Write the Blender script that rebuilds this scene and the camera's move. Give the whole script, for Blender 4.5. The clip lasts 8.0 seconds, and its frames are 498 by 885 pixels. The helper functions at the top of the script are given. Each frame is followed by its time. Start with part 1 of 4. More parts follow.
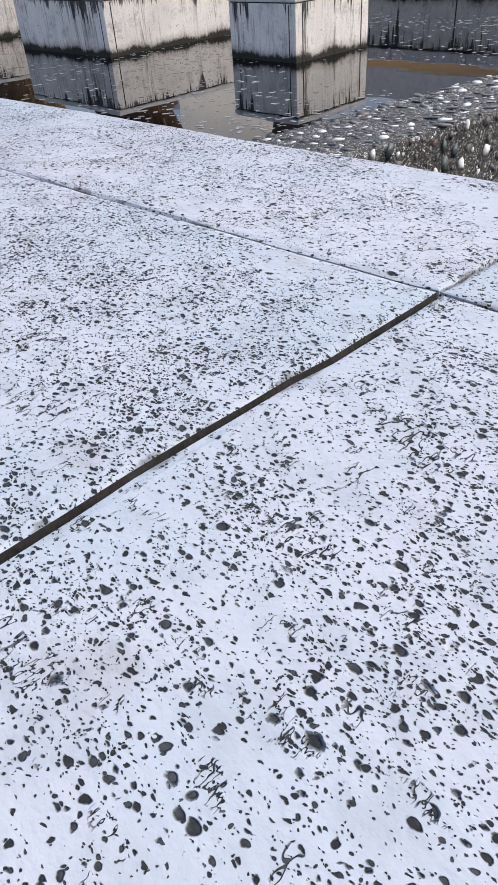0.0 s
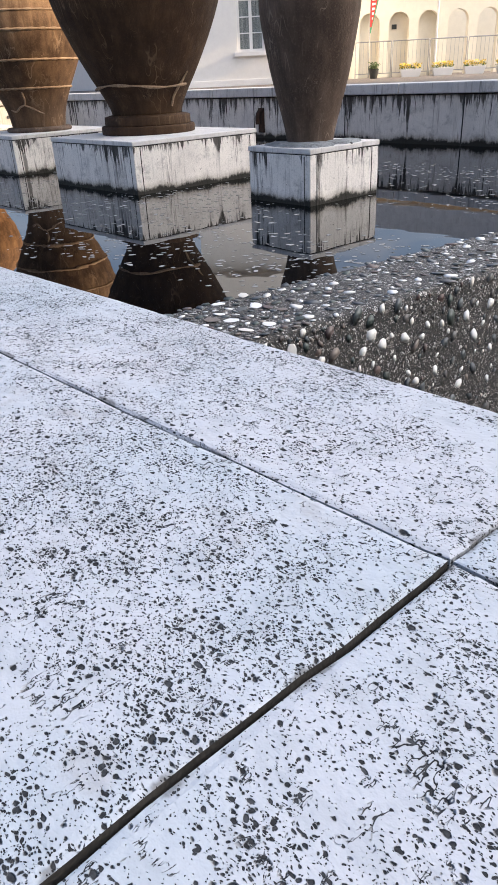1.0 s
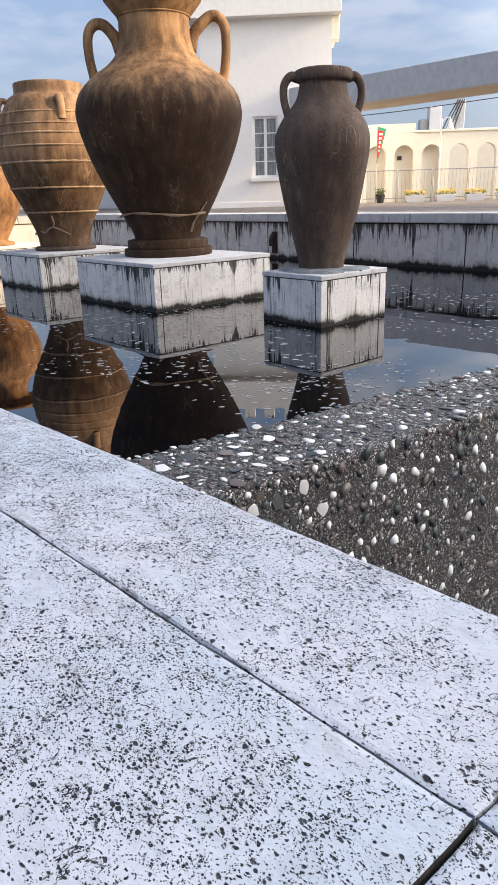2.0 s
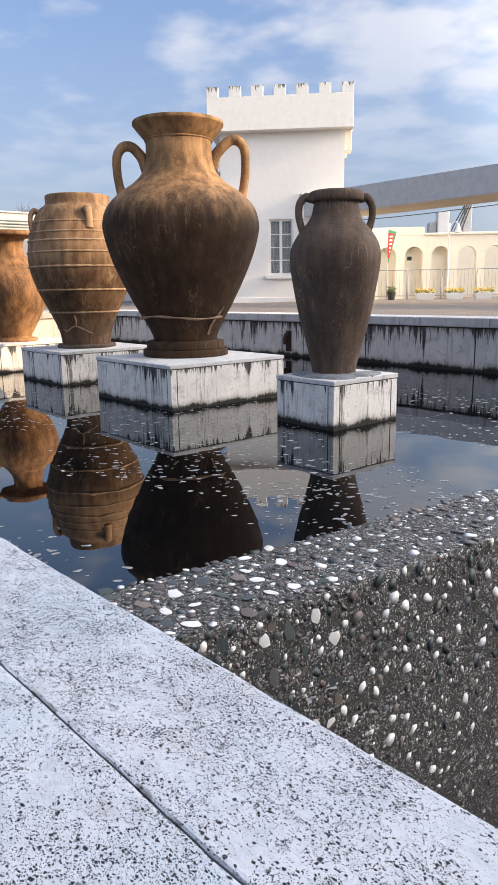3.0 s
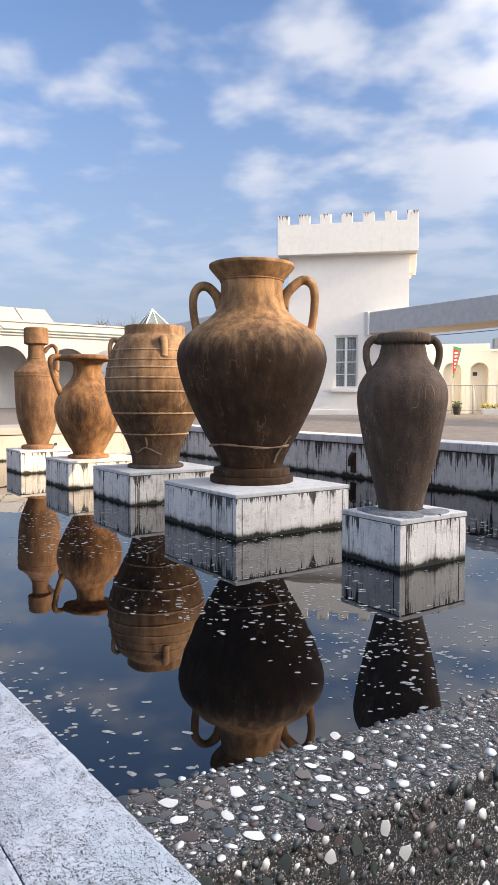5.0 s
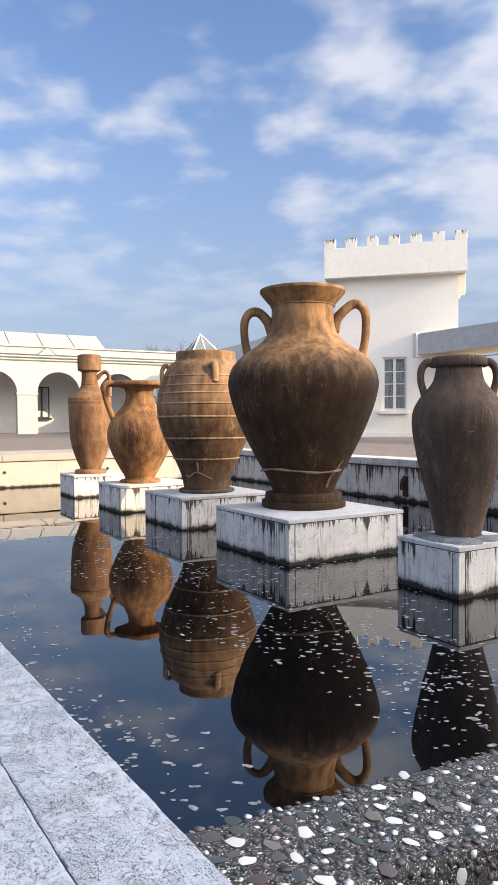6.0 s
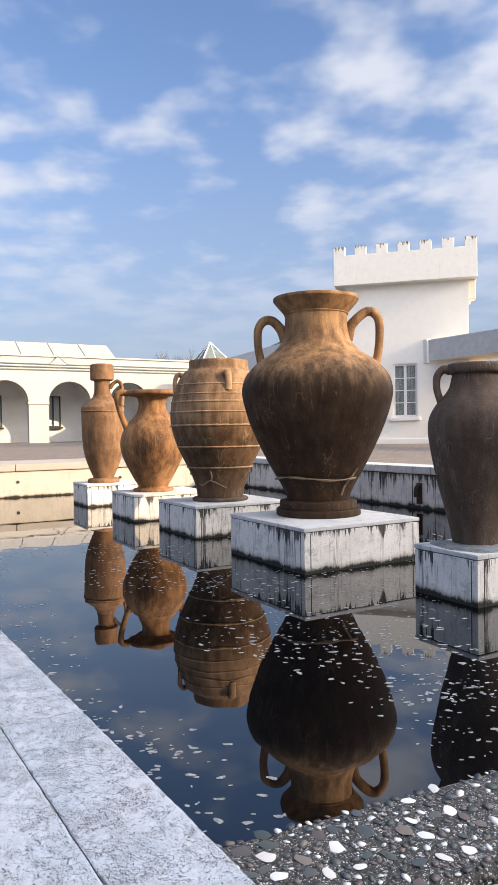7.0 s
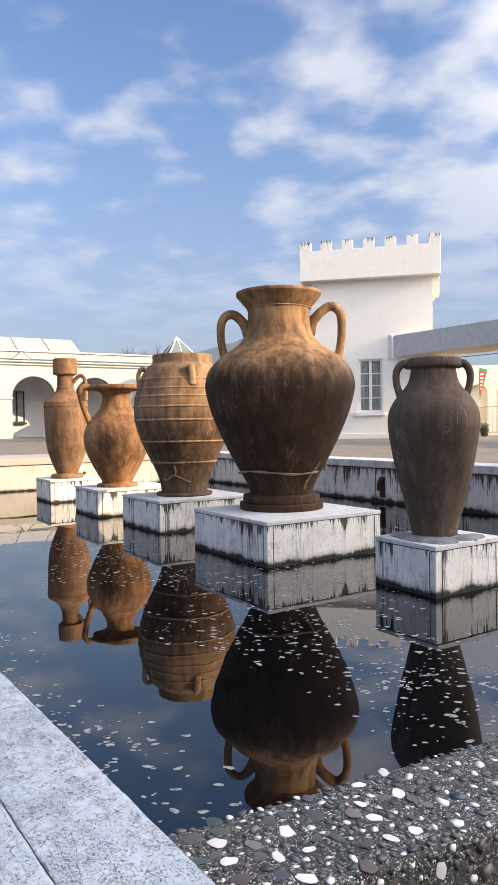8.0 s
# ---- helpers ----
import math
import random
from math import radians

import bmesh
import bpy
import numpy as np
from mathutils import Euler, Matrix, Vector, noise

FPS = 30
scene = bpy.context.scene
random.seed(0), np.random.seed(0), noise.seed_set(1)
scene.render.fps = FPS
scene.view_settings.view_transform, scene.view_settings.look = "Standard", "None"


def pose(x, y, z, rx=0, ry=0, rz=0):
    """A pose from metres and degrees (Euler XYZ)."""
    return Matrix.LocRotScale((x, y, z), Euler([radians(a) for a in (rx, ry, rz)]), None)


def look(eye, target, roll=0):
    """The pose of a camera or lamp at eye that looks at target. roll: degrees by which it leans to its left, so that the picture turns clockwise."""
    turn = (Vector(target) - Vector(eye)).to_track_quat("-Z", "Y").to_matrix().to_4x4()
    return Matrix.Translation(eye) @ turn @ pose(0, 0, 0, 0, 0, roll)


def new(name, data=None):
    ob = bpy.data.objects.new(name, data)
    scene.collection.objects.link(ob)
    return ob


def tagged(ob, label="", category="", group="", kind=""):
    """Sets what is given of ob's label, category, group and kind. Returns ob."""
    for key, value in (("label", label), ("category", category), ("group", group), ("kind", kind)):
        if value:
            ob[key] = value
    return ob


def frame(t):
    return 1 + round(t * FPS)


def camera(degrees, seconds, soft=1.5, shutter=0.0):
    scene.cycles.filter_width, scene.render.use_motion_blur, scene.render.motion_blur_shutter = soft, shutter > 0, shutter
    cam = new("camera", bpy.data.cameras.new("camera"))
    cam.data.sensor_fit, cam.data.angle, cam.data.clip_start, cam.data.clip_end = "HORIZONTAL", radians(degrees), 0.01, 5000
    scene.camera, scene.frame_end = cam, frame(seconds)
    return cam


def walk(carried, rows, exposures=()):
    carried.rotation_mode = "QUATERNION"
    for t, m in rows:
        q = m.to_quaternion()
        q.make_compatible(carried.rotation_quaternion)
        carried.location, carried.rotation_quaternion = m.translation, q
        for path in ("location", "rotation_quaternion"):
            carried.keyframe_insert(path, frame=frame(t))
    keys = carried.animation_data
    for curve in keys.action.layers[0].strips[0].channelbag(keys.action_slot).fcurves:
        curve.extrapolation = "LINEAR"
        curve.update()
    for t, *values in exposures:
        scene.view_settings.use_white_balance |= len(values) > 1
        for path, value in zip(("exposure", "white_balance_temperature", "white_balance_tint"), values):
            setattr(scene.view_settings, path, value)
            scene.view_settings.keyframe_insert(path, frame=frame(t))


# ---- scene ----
cam = camera(39.8, 8.0)
PATH = [
    (0, (0.099, 0.114, 0.779), (-0.079, 1.702, -0.424), -4.7),
    (0.5, (0.1, 0.135, 0.81), (-0.089, 1.811, -0.267), -3.7),
    (1, (0.096, 0.154, 0.858), (-0.102, 1.908, -0.082), -2.9),
    (1.5, (0.088, 0.172, 0.902), (-0.12, 1.991, 0.097), -2.2),
    (3, (0.084, 0.164, 1.059), (-0.175, 2.1, 0.631), -0.9),
    (3.5, (0.092, 0.165, 1.132), (-0.191, 2.117, 0.801), -0.4),
    (4, (0.092, 0.17, 1.183), (-0.228, 2.129, 0.939), 0.1),
    (4.5, (0.084, 0.166, 1.249), (-0.29, 2.122, 1.072), 0.3),
    (5, (0.061, 0.167, 1.279), (-0.38, 2.114, 1.157), 0.1),
    (6.5, (-0.013, 0.169, 1.303), (-0.617, 2.075, 1.263), -0.6),
    (7, (-0.031, 0.163, 1.306), (-0.633, 2.07, 1.273), -0.8),
    (7.5, (-0.016, 0.163, 1.305), (-0.584, 2.08, 1.269), -0.9),
    (8, (0.014, 0.161, 1.295), (-0.497, 2.094, 1.247), -0.9),
]
TRUE = 0.55      # true size of the plan below, which is drawn larger
walk(cam, [(t, look(Vector(eye) * TRUE, Vector(target) * TRUE, roll)) for t, eye, target, roll in PATH])


# ---- world, sun and sky ----
def sky_world():
    """Blue Nishita sky with a drifting layer of broken cloud."""
    w = bpy.data.worlds.new("world")
    scene.world = w
    w.use_nodes = True
    nt = w.node_tree
    nt.nodes.clear()
    N, L = nt.nodes.new, nt.links.new
    sky = N("ShaderNodeTexSky")
    sky.sky_type, sky.sun_disc = "NISHITA", False
    sky.sun_elevation, sky.sun_rotation = radians(SUN_UP), radians(SUN_ROUND)
    sky.altitude, sky.air_density, sky.dust_density, sky.ozone_density = 50, 1.0, 0.7, 1.5
    co = N("ShaderNodeTexCoord")
    sep = N("ShaderNodeSeparateXYZ")
    L(co.outputs["Generated"], sep.inputs[0])
    low = N("ShaderNodeMath")
    low.operation = "MAXIMUM"
    L(sep.outputs["Z"], low.inputs[0])
    low.inputs[1].default_value = 0.0
    add = N("ShaderNodeMath")
    L(low.outputs[0], add.inputs[0])
    add.inputs[1].default_value = 0.16
    flat = N("ShaderNodeCombineXYZ")
    for k, axis in enumerate("XY"):
        d = N("ShaderNodeMath")
        d.operation = "DIVIDE"
        L(sep.outputs[axis], d.inputs[0])
        L(add.outputs[0], d.inputs[1])
        L(d.outputs[0], flat.inputs[k])
    move = N("ShaderNodeMapping")
    L(flat.outputs[0], move.inputs[0])
    move.inputs["Location"].default_value = CLOUD_SHIFT
    move.inputs["Rotation"].default_value = (0, 0, radians(-20))
    big = N("ShaderNodeTexNoise")
    big.inputs["Scale"].default_value, big.inputs["Detail"].default_value = 1.3, 2.0
    fine = N("ShaderNodeTexNoise")
    fine.inputs["Scale"].default_value, fine.inputs["Detail"].default_value = 5.2, 3.5
    fine.inputs["Roughness"].default_value = 0.5
    L(move.outputs[0], big.inputs["Vector"])
    L(move.outputs[0], fine.inputs["Vector"])
    mix = N("ShaderNodeMix")
    mix.inputs[0].default_value = 0.5
    L(big.outputs[0], mix.inputs[2])
    L(fine.outputs[0], mix.inputs[3])
    ramp = N("ShaderNodeMapRange")
    ramp.interpolation_type = "SMOOTHSTEP"
    lean = N("ShaderNodeVectorMath")          # cloud thickens towards +x and the horizon
    lean.operation = "DOT_PRODUCT"
    L(co.outputs["Generated"], lean.inputs[0])
    lean.inputs[1].default_value = (0.07, 0.0, -0.09)
    bank = N("ShaderNodeMath")
    L(mix.outputs[0], bank.inputs[0])
    L(lean.outputs["Value"], bank.inputs[1])
    L(bank.outputs[0], ramp.inputs[0])
    ramp.inputs[1].default_value, ramp.inputs[2].default_value = 0.375, 0.585
    ramp.inputs[3].default_value, ramp.inputs[4].default_value = 0.0, 0.92
    haze = N("ShaderNodeMapRange")
    haze.interpolation_type = "SMOOTHSTEP"
    L(sep.outputs["Z"], haze.inputs[0])
    haze.inputs[1].default_value, haze.inputs[2].default_value = 0.06, 0.36
    thin = N("ShaderNodeMath")
    thin.operation = "MULTIPLY"
    L(ramp.outputs[0], thin.inputs[0])
    L(haze.outputs[0], thin.inputs[1])
    tint = N("ShaderNodeMix")
    tint.data_type = "RGBA"
    tint.blend_type = "MULTIPLY"
    tint.inputs[0].default_value = 1.0
    L(sky.outputs[0], tint.inputs[6])
    tint.inputs[7].default_value = SKY_TINT
    veil = N("ShaderNodeMapRange")
    L(sep.outputs["Z"], veil.inputs[0])
    veil.interpolation_type = "SMOOTHSTEP"
    veil.inputs[1].default_value, veil.inputs[2].default_value = 0.0, 0.52
    veil.inputs[3].default_value, veil.inputs[4].default_value = 0.85, 0.0
    vmix = N("ShaderNodeMix")
    vmix.data_type = "RGBA"
    L(veil.outputs[0], vmix.inputs[0])
    L(tint.outputs[2], vmix.inputs[6])
    vmix.inputs[7].default_value = HAZE
    cmix = N("ShaderNodeMix")
    cmix.data_type = "RGBA"
    L(thin.outputs[0], cmix.inputs[0])
    L(vmix.outputs[2], cmix.inputs[6])
    cmix.inputs[7].default_value = CLOUD
    near = N("ShaderNodeVectorMath")
    near.operation = "DOT_PRODUCT"
    L(co.outputs["Generated"], near.inputs[0])
    near.inputs[1].default_value = (math.sin(radians(SUN_ROUND)) * math.cos(radians(SUN_UP)), math.cos(radians(SUN_ROUND)) * math.cos(radians(SUN_UP)), math.sin(radians(SUN_UP)))
    glow = N("ShaderNodeMapRange")
    glow.interpolation_type = "SMOOTHSTEP"
    L(near.outputs["Value"], glow.inputs[0])
    glow.inputs[1].default_value, glow.inputs[2].default_value = 0.1, 1.0
    warm = N("ShaderNodeMix")
    warm.data_type = "RGBA"
    L(glow.outputs[0], warm.inputs[0])
    warm.inputs[6].default_value, warm.inputs[7].default_value = (1, 1, 1, 1), (*GLOW, 1)
    lit = N("ShaderNodeVectorMath")
    lit.operation = "MULTIPLY"
    L(cmix.outputs[2], lit.inputs[0])
    L(warm.outputs[2], lit.inputs[1])
    bg = N("ShaderNodeBackground")
    L(lit.outputs[0], bg.inputs[0])
    bg.inputs[1].default_value = SKY
    out = N("ShaderNodeOutputWorld")
    L(bg.outputs[0], out.inputs[0])


SKY, SUN, GLOW = 0.072, 2.35, (8.6, 7.2, 5.4)
SUN_UP, SUN_ROUND = 20.4, 92.0        # degrees above the horizon, and clockwise from +y
SKY_TINT, HAZE, CLOUD = (0.95, 0.99, 1.15, 1), (1.78, 2.02, 2.58, 1), (3.8, 3.95, 4.45, 1)
CLOUD_SHIFT = (1.9, 0.55, 0.0)
sky_world()
sun = new("sun", bpy.data.lights.new("sun", "SUN"))
sun.data.energy, sun.data.angle, sun.data.color = SUN, radians(0.5), (1.0, 0.74, 0.46)
sun_way = Vector((math.sin(radians(SUN_ROUND)) * math.cos(radians(SUN_UP)), math.cos(radians(SUN_ROUND)) * math.cos(radians(SUN_UP)), math.sin(radians(SUN_UP))))
sun.matrix_world = look(sun_way * 60, (0, 0, 0))
scene.view_settings.exposure = 1.53


# ---- materials ----
def nodes_of(name):
    m = bpy.data.materials.new(name)
    m.use_nodes = True
    nt = m.node_tree
    return m, nt, nt.nodes.new, nt.links.new, nt.nodes["Principled BSDF"]


def ramp_node(nt, stops):
    r = nt.nodes.new("ShaderNodeValToRGB")
    e = r.color_ramp.elements
    while len(e) < len(stops):
        e.new(0.5)
    for k, (p, c) in enumerate(stops):
        e[k].position, e[k].color = p, (*c, 1)
    return r


def coords(nt, stretch=(1, 1, 1), shift=True):
    N, L = nt.nodes.new, nt.links.new
    co = N("ShaderNodeTexCoord")
    mp = N("ShaderNodeMapping")
    mp.inputs["Scale"].default_value = stretch
    L(co.outputs["Object"], mp.inputs[0])
    if shift:
        info = N("ShaderNodeObjectInfo")
        mul = N("ShaderNodeMath")
        mul.operation = "MULTIPLY"
        L(info.outputs["Random"], mul.inputs[0])
        mul.inputs[1].default_value = 37.0
        L(mul.outputs[0], mp.inputs["Location"])
    return mp.outputs[0]


def noise_node(nt, vec, scale, detail=4.0, rough=0.6):
    n = nt.nodes.new("ShaderNodeTexNoise")
    n.inputs["Scale"].default_value, n.inputs["Detail"].default_value, n.inputs["Roughness"].default_value = scale, detail, rough
    nt.links.new(vec, n.inputs["Vector"])
    return n.outputs[0]


def span(nt, value, a, b, lo=0.0, hi=1.0):
    r = nt.nodes.new("ShaderNodeMapRange")
    r.interpolation_type = "SMOOTHSTEP"
    nt.links.new(value, r.inputs[0])
    for k, v in enumerate((a, b, lo, hi)):
        r.inputs[k + 1].default_value = v
    return r.outputs[0]


def calc(nt, op, a, b):
    m = nt.nodes.new("ShaderNodeMath")
    m.operation = op
    for k, v in enumerate((a, b)):
        if isinstance(v, (int, float)):
            m.inputs[k].default_value = v
        else:
            nt.links.new(v, m.inputs[k])
    return m.outputs[0]


def blend(nt, fac, a, b, kind="MIX"):
    m = nt.nodes.new("ShaderNodeMix")
    m.data_type, m.blend_type = "RGBA", kind
    for k, v in ((0, fac), (6, a), (7, b)):
        if isinstance(v, (int, float)):
            m.inputs[k].default_value = v
        elif isinstance(v, tuple):
            m.inputs[k].default_value = (*v, 1)
        else:
            nt.links.new(v, m.inputs[k])
    return m.outputs[2]


def bumped(nt, bsdf, height, strength, distance):
    b = nt.nodes.new("ShaderNodeBump")
    b.inputs["Strength"].default_value, b.inputs["Distance"].default_value = strength, distance
    nt.links.new(height, b.inputs["Height"])
    nt.links.new(b.outputs[0], bsdf.inputs["Normal"])


def plain(name, c1, c2, scale=6.0, rough=0.7, bump=0.15, dist=0.004, fine=60.0, metal=0.0, stretch=(1, 1, 1)):
    """Two-scale mottled surface."""
    m, nt, N, L, b = nodes_of(name)
    v = coords(nt, stretch)
    big, small = noise_node(nt, v, scale), noise_node(nt, v, fine, 3)
    fac = span(nt, calc(nt, "ADD", calc(nt, "MULTIPLY", big, 0.7), calc(nt, "MULTIPLY", small, 0.3)), 0.3, 0.7)
    L(blend(nt, fac, c1, c2), b.inputs["Base Color"])
    L(span(nt, big, 0.2, 0.8, rough - 0.08, min(1, rough + 0.08)), b.inputs["Roughness"])
    b.inputs["Metallic"].default_value = metal
    b.inputs["Specular IOR Level"].default_value = 0.3
    bumped(nt, b, small, bump, dist)
    return m


def travertine(name, hue=(0.463, 0.512, 0.556)):
    """Pale travertine, pitted with dark holes in drifts and short worm-like channels along its bedding."""
    m, nt, N, L, b = nodes_of(name)
    v = coords(nt, (1.0, 0.72, 1.0))
    nz = N("ShaderNodeTexNoise")
    nz.inputs["Scale"].default_value, nz.inputs["Detail"].default_value = 150.0, 3.0
    L(v, nz.inputs["Vector"])
    off = N("ShaderNodeVectorMath")
    off.operation = "SCALE"
    L(nz.outputs["Color"], off.inputs[0])
    off.inputs["Scale"].default_value = 0.0048
    bend = N("ShaderNodeVectorMath")
    bend.operation = "ADD"
    L(v, bend.inputs[0])
    L(off.outputs[0], bend.inputs[1])
    vb = bend.outputs[0]
    drift = span(nt, noise_node(nt, v, 8.0, 4), 0.38, 0.62)
    patch = span(nt, noise_node(nt, v, 26.0, 3), 0.36, 0.64)
    cluster = calc(nt, "ADD", calc(nt, "MULTIPLY", drift, 0.55), calc(nt, "MULTIPLY", patch, 0.65))
    holes = None
    for scale, size, dens in ((1150.0, 0.46, 0.42), (640.0, 0.46, 0.48), (380.0, 0.43, 0.54), (215.0, 0.35, 0.33), (105.0, 0.24, 0.07)):
        vo = N("ShaderNodeTexVoronoi")
        vo.inputs["Scale"].default_value = scale
        L(vb, vo.inputs["Vector"])
        sep = N("ShaderNodeSeparateColor")
        L(vo.outputs["Color"], sep.inputs[0])
        keep = calc(nt, "LESS_THAN", sep.outputs[0], calc(nt, "MULTIPLY", calc(nt, "ADD", cluster, 0.04), dens))
        rad = calc(nt, "MULTIPLY", calc(nt, "ADD", sep.outputs[1], 0.30), size)
        inside = span(nt, calc(nt, "SUBTRACT", rad, vo.outputs["Distance"]), 0.0, 0.14)
        h = calc(nt, "MULTIPLY", keep, inside)
        holes = h if holes is None else calc(nt, "MAXIMUM", holes, h)
    for scale, wide, lo in ((62.0, 0.020, 0.645), (150.0, 0.030, 0.62)):
        st = coords(nt, (1.0, 2.3, 1.0))
        worm = noise_node(nt, st, scale, 2, 0.55)
        line = span(nt, calc(nt, "ABSOLUTE", calc(nt, "SUBTRACT", worm, 0.5), 0.0), wide * 0.4, wide, 1.0, 0.0)
        where = span(nt, noise_node(nt, v, scale * 0.42, 2), lo, lo + 0.04)
        holes = calc(nt, "MAXIMUM", holes, calc(nt, "MULTIPLY", line, where))
    tone = blend(nt, span(nt, noise_node(nt, v, 5.0, 4), 0.3, 0.7), hue, (hue[0] * 1.16, hue[1] * 1.07, hue[2] * 1.04))
    tone = blend(nt, span(nt, noise_node(nt, v, 38.0, 4), 0.46, 0.66, 0.0, 0.4), tone, (0.37, 0.40, 0.43))
    tone = blend(nt, span(nt, noise_node(nt, v, 2.3, 5), 0.58, 0.74, 0.0, 0.45), tone, (0.44, 0.40, 0.38))
    tone = blend(nt, span(nt, noise_node(nt, v, 15.0, 5), 0.60, 0.72, 0.0, 0.55), tone, (0.36, 0.35, 0.35))
    at = N("ShaderNodeAttribute")
    at.attribute_name = "grime"
    stain = calc(nt, "MULTIPLY", span(nt, calc(nt, "ADD", calc(nt, "MULTIPLY", at.outputs["Fac"], 0.36), noise_node(nt, v, 24.0, 5)), 0.90, 0.99), span(nt, at.outputs["Fac"], 0.0, 0.3))
    tone = blend(nt, calc(nt, "MULTIPLY", stain, 0.75), tone, (0.13, 0.125, 0.12))
    L(blend(nt, calc(nt, "MULTIPLY", holes, span(nt, noise_node(nt, v, 230.0, 2), 0.3, 0.6, 0.92, 1.0)), tone, (0.02, 0.021, 0.023)), b.inputs["Base Color"])
    b.inputs["Roughness"].default_value = 0.75
    grain = calc(nt, "SUBTRACT", calc(nt, "MULTIPLY", noise_node(nt, v, 90.0, 4), 0.22), holes)
    b.inputs["Specular IOR Level"].default_value = 0.25
    bumped(nt, b, grain, 1.0, 0.003)
    return m


def render_wall(name, base, dirt, streak=0.5, low=None, top=None, drip=0.3, mottle=0.86):
    """Painted concrete with rain streaks that run down, dark drips from an upper edge (at height top),
    and patchy green-black growth at the water (z below low)."""
    m, nt, N, L, b = nodes_of(name)
    geo = N("ShaderNodeNewGeometry")
    grown = N("ShaderNodeVectorMath")
    grown.operation = "SCALE"
    L(geo.outputs["Position"], grown.inputs[0])
    grown.inputs["Scale"].default_value = 1 / TRUE
    spot = grown.outputs[0]

    def drawn(z):
        mp = N("ShaderNodeMapping")
        mp.inputs["Scale"].default_value = (1, 1, z)
        L(spot, mp.inputs[0])
        return mp.outputs[0]

    tall, taller = drawn(0.15), drawn(0.06)
    run = noise_node(nt, taller, 19.0, 6, 0.72)
    thin_run = noise_node(nt, taller, 48.0, 4, 0.6)
    broad = noise_node(nt, tall, 3.2, 4)
    grime = noise_node(nt, spot, 3.0, 5)
    grain = noise_node(nt, spot, 90.0, 3)
    tone = blend(nt, span(nt, grime, 0.35, 0.7), base, tuple(c * mottle for c in base))
    marks = calc(nt, "MULTIPLY", span(nt, run, 0.54, 0.62), span(nt, broad, 0.42, 0.60))
    tone = blend(nt, calc(nt, "MULTIPLY", marks, streak * 0.75), tone, dirt)
    fine_marks = calc(nt, "MULTIPLY", span(nt, thin_run, 0.52, 0.68), span(nt, noise_node(nt, tall, 7.0, 3), 0.40, 0.62))
    tone = blend(nt, calc(nt, "MULTIPLY", fine_marks, streak * 0.7), tone, tuple(c * 1.6 for c in dirt))
    tone = blend(nt, span(nt, grain, 0.45, 0.8, 0.0, 0.3 * streak), tone, dirt)
    patchy = noise_node(nt, spot, 7.0, 6, 0.75)
    tone = blend(nt, span(nt, patchy, 0.50, 0.72, 0.0, 0.6 * streak), tone, tuple(0.45 * c + 0.14 for c in dirt))
    specks = noise_node(nt, spot, 38.0, 3, 0.6)
    tone = blend(nt, span(nt, specks, 0.68, 0.74, 0.0, streak), tone, tuple(c * 0.7 for c in dirt))
    sep = N("ShaderNodeSeparateXYZ")
    L(spot, sep.inputs[0])
    if top is not None:
        reach = calc(nt, "MULTIPLY", calc(nt, "MULTIPLY", span(nt, run, 0.42, 0.64), span(nt, broad, 0.36, 0.60, 0.10, 1.0)), drip)
        below = calc(nt, "SUBTRACT", calc(nt, "SUBTRACT", top, sep.outputs["Z"]), reach)
        tone = blend(nt, span(nt, below, -0.12 * drip, 0.10 * drip, 0.9, 0.0), tone, tuple(c * 0.45 for c in dirt))
    if low is not None:
        rise = calc(nt, "MULTIPLY", span(nt, noise_node(nt, tall, 4.2, 5, 0.62), 0.30, 0.75, 0.6, 1.9), low)
        ragged = calc(nt, "MULTIPLY", calc(nt, "SUBTRACT", noise_node(nt, spot, 34.0, 5, 0.75), 0.5), low * 1.6)
        edge = calc(nt, "ADD", calc(nt, "SUBTRACT", sep.outputs["Z"], rise), ragged)
        tone = blend(nt, span(nt, edge, -low * 0.1, low * 1.6, 0.45, 0.0), tone, (0.16, 0.125, 0.08))
        tone = blend(nt, span(nt, edge, -low * 0.5, low * 0.45, 0.96, 0.0), tone, (0.014, 0.014, 0.011))
    L(tone, b.inputs["Base Color"])
    b.inputs["Roughness"].default_value = 0.8
    b.inputs["Specular IOR Level"].default_value = 0.2
    bumped(nt, b, calc(nt, "ADD", grain, calc(nt, "MULTIPLY", patchy, 0.8)), 0.35, 0.006)
    return m


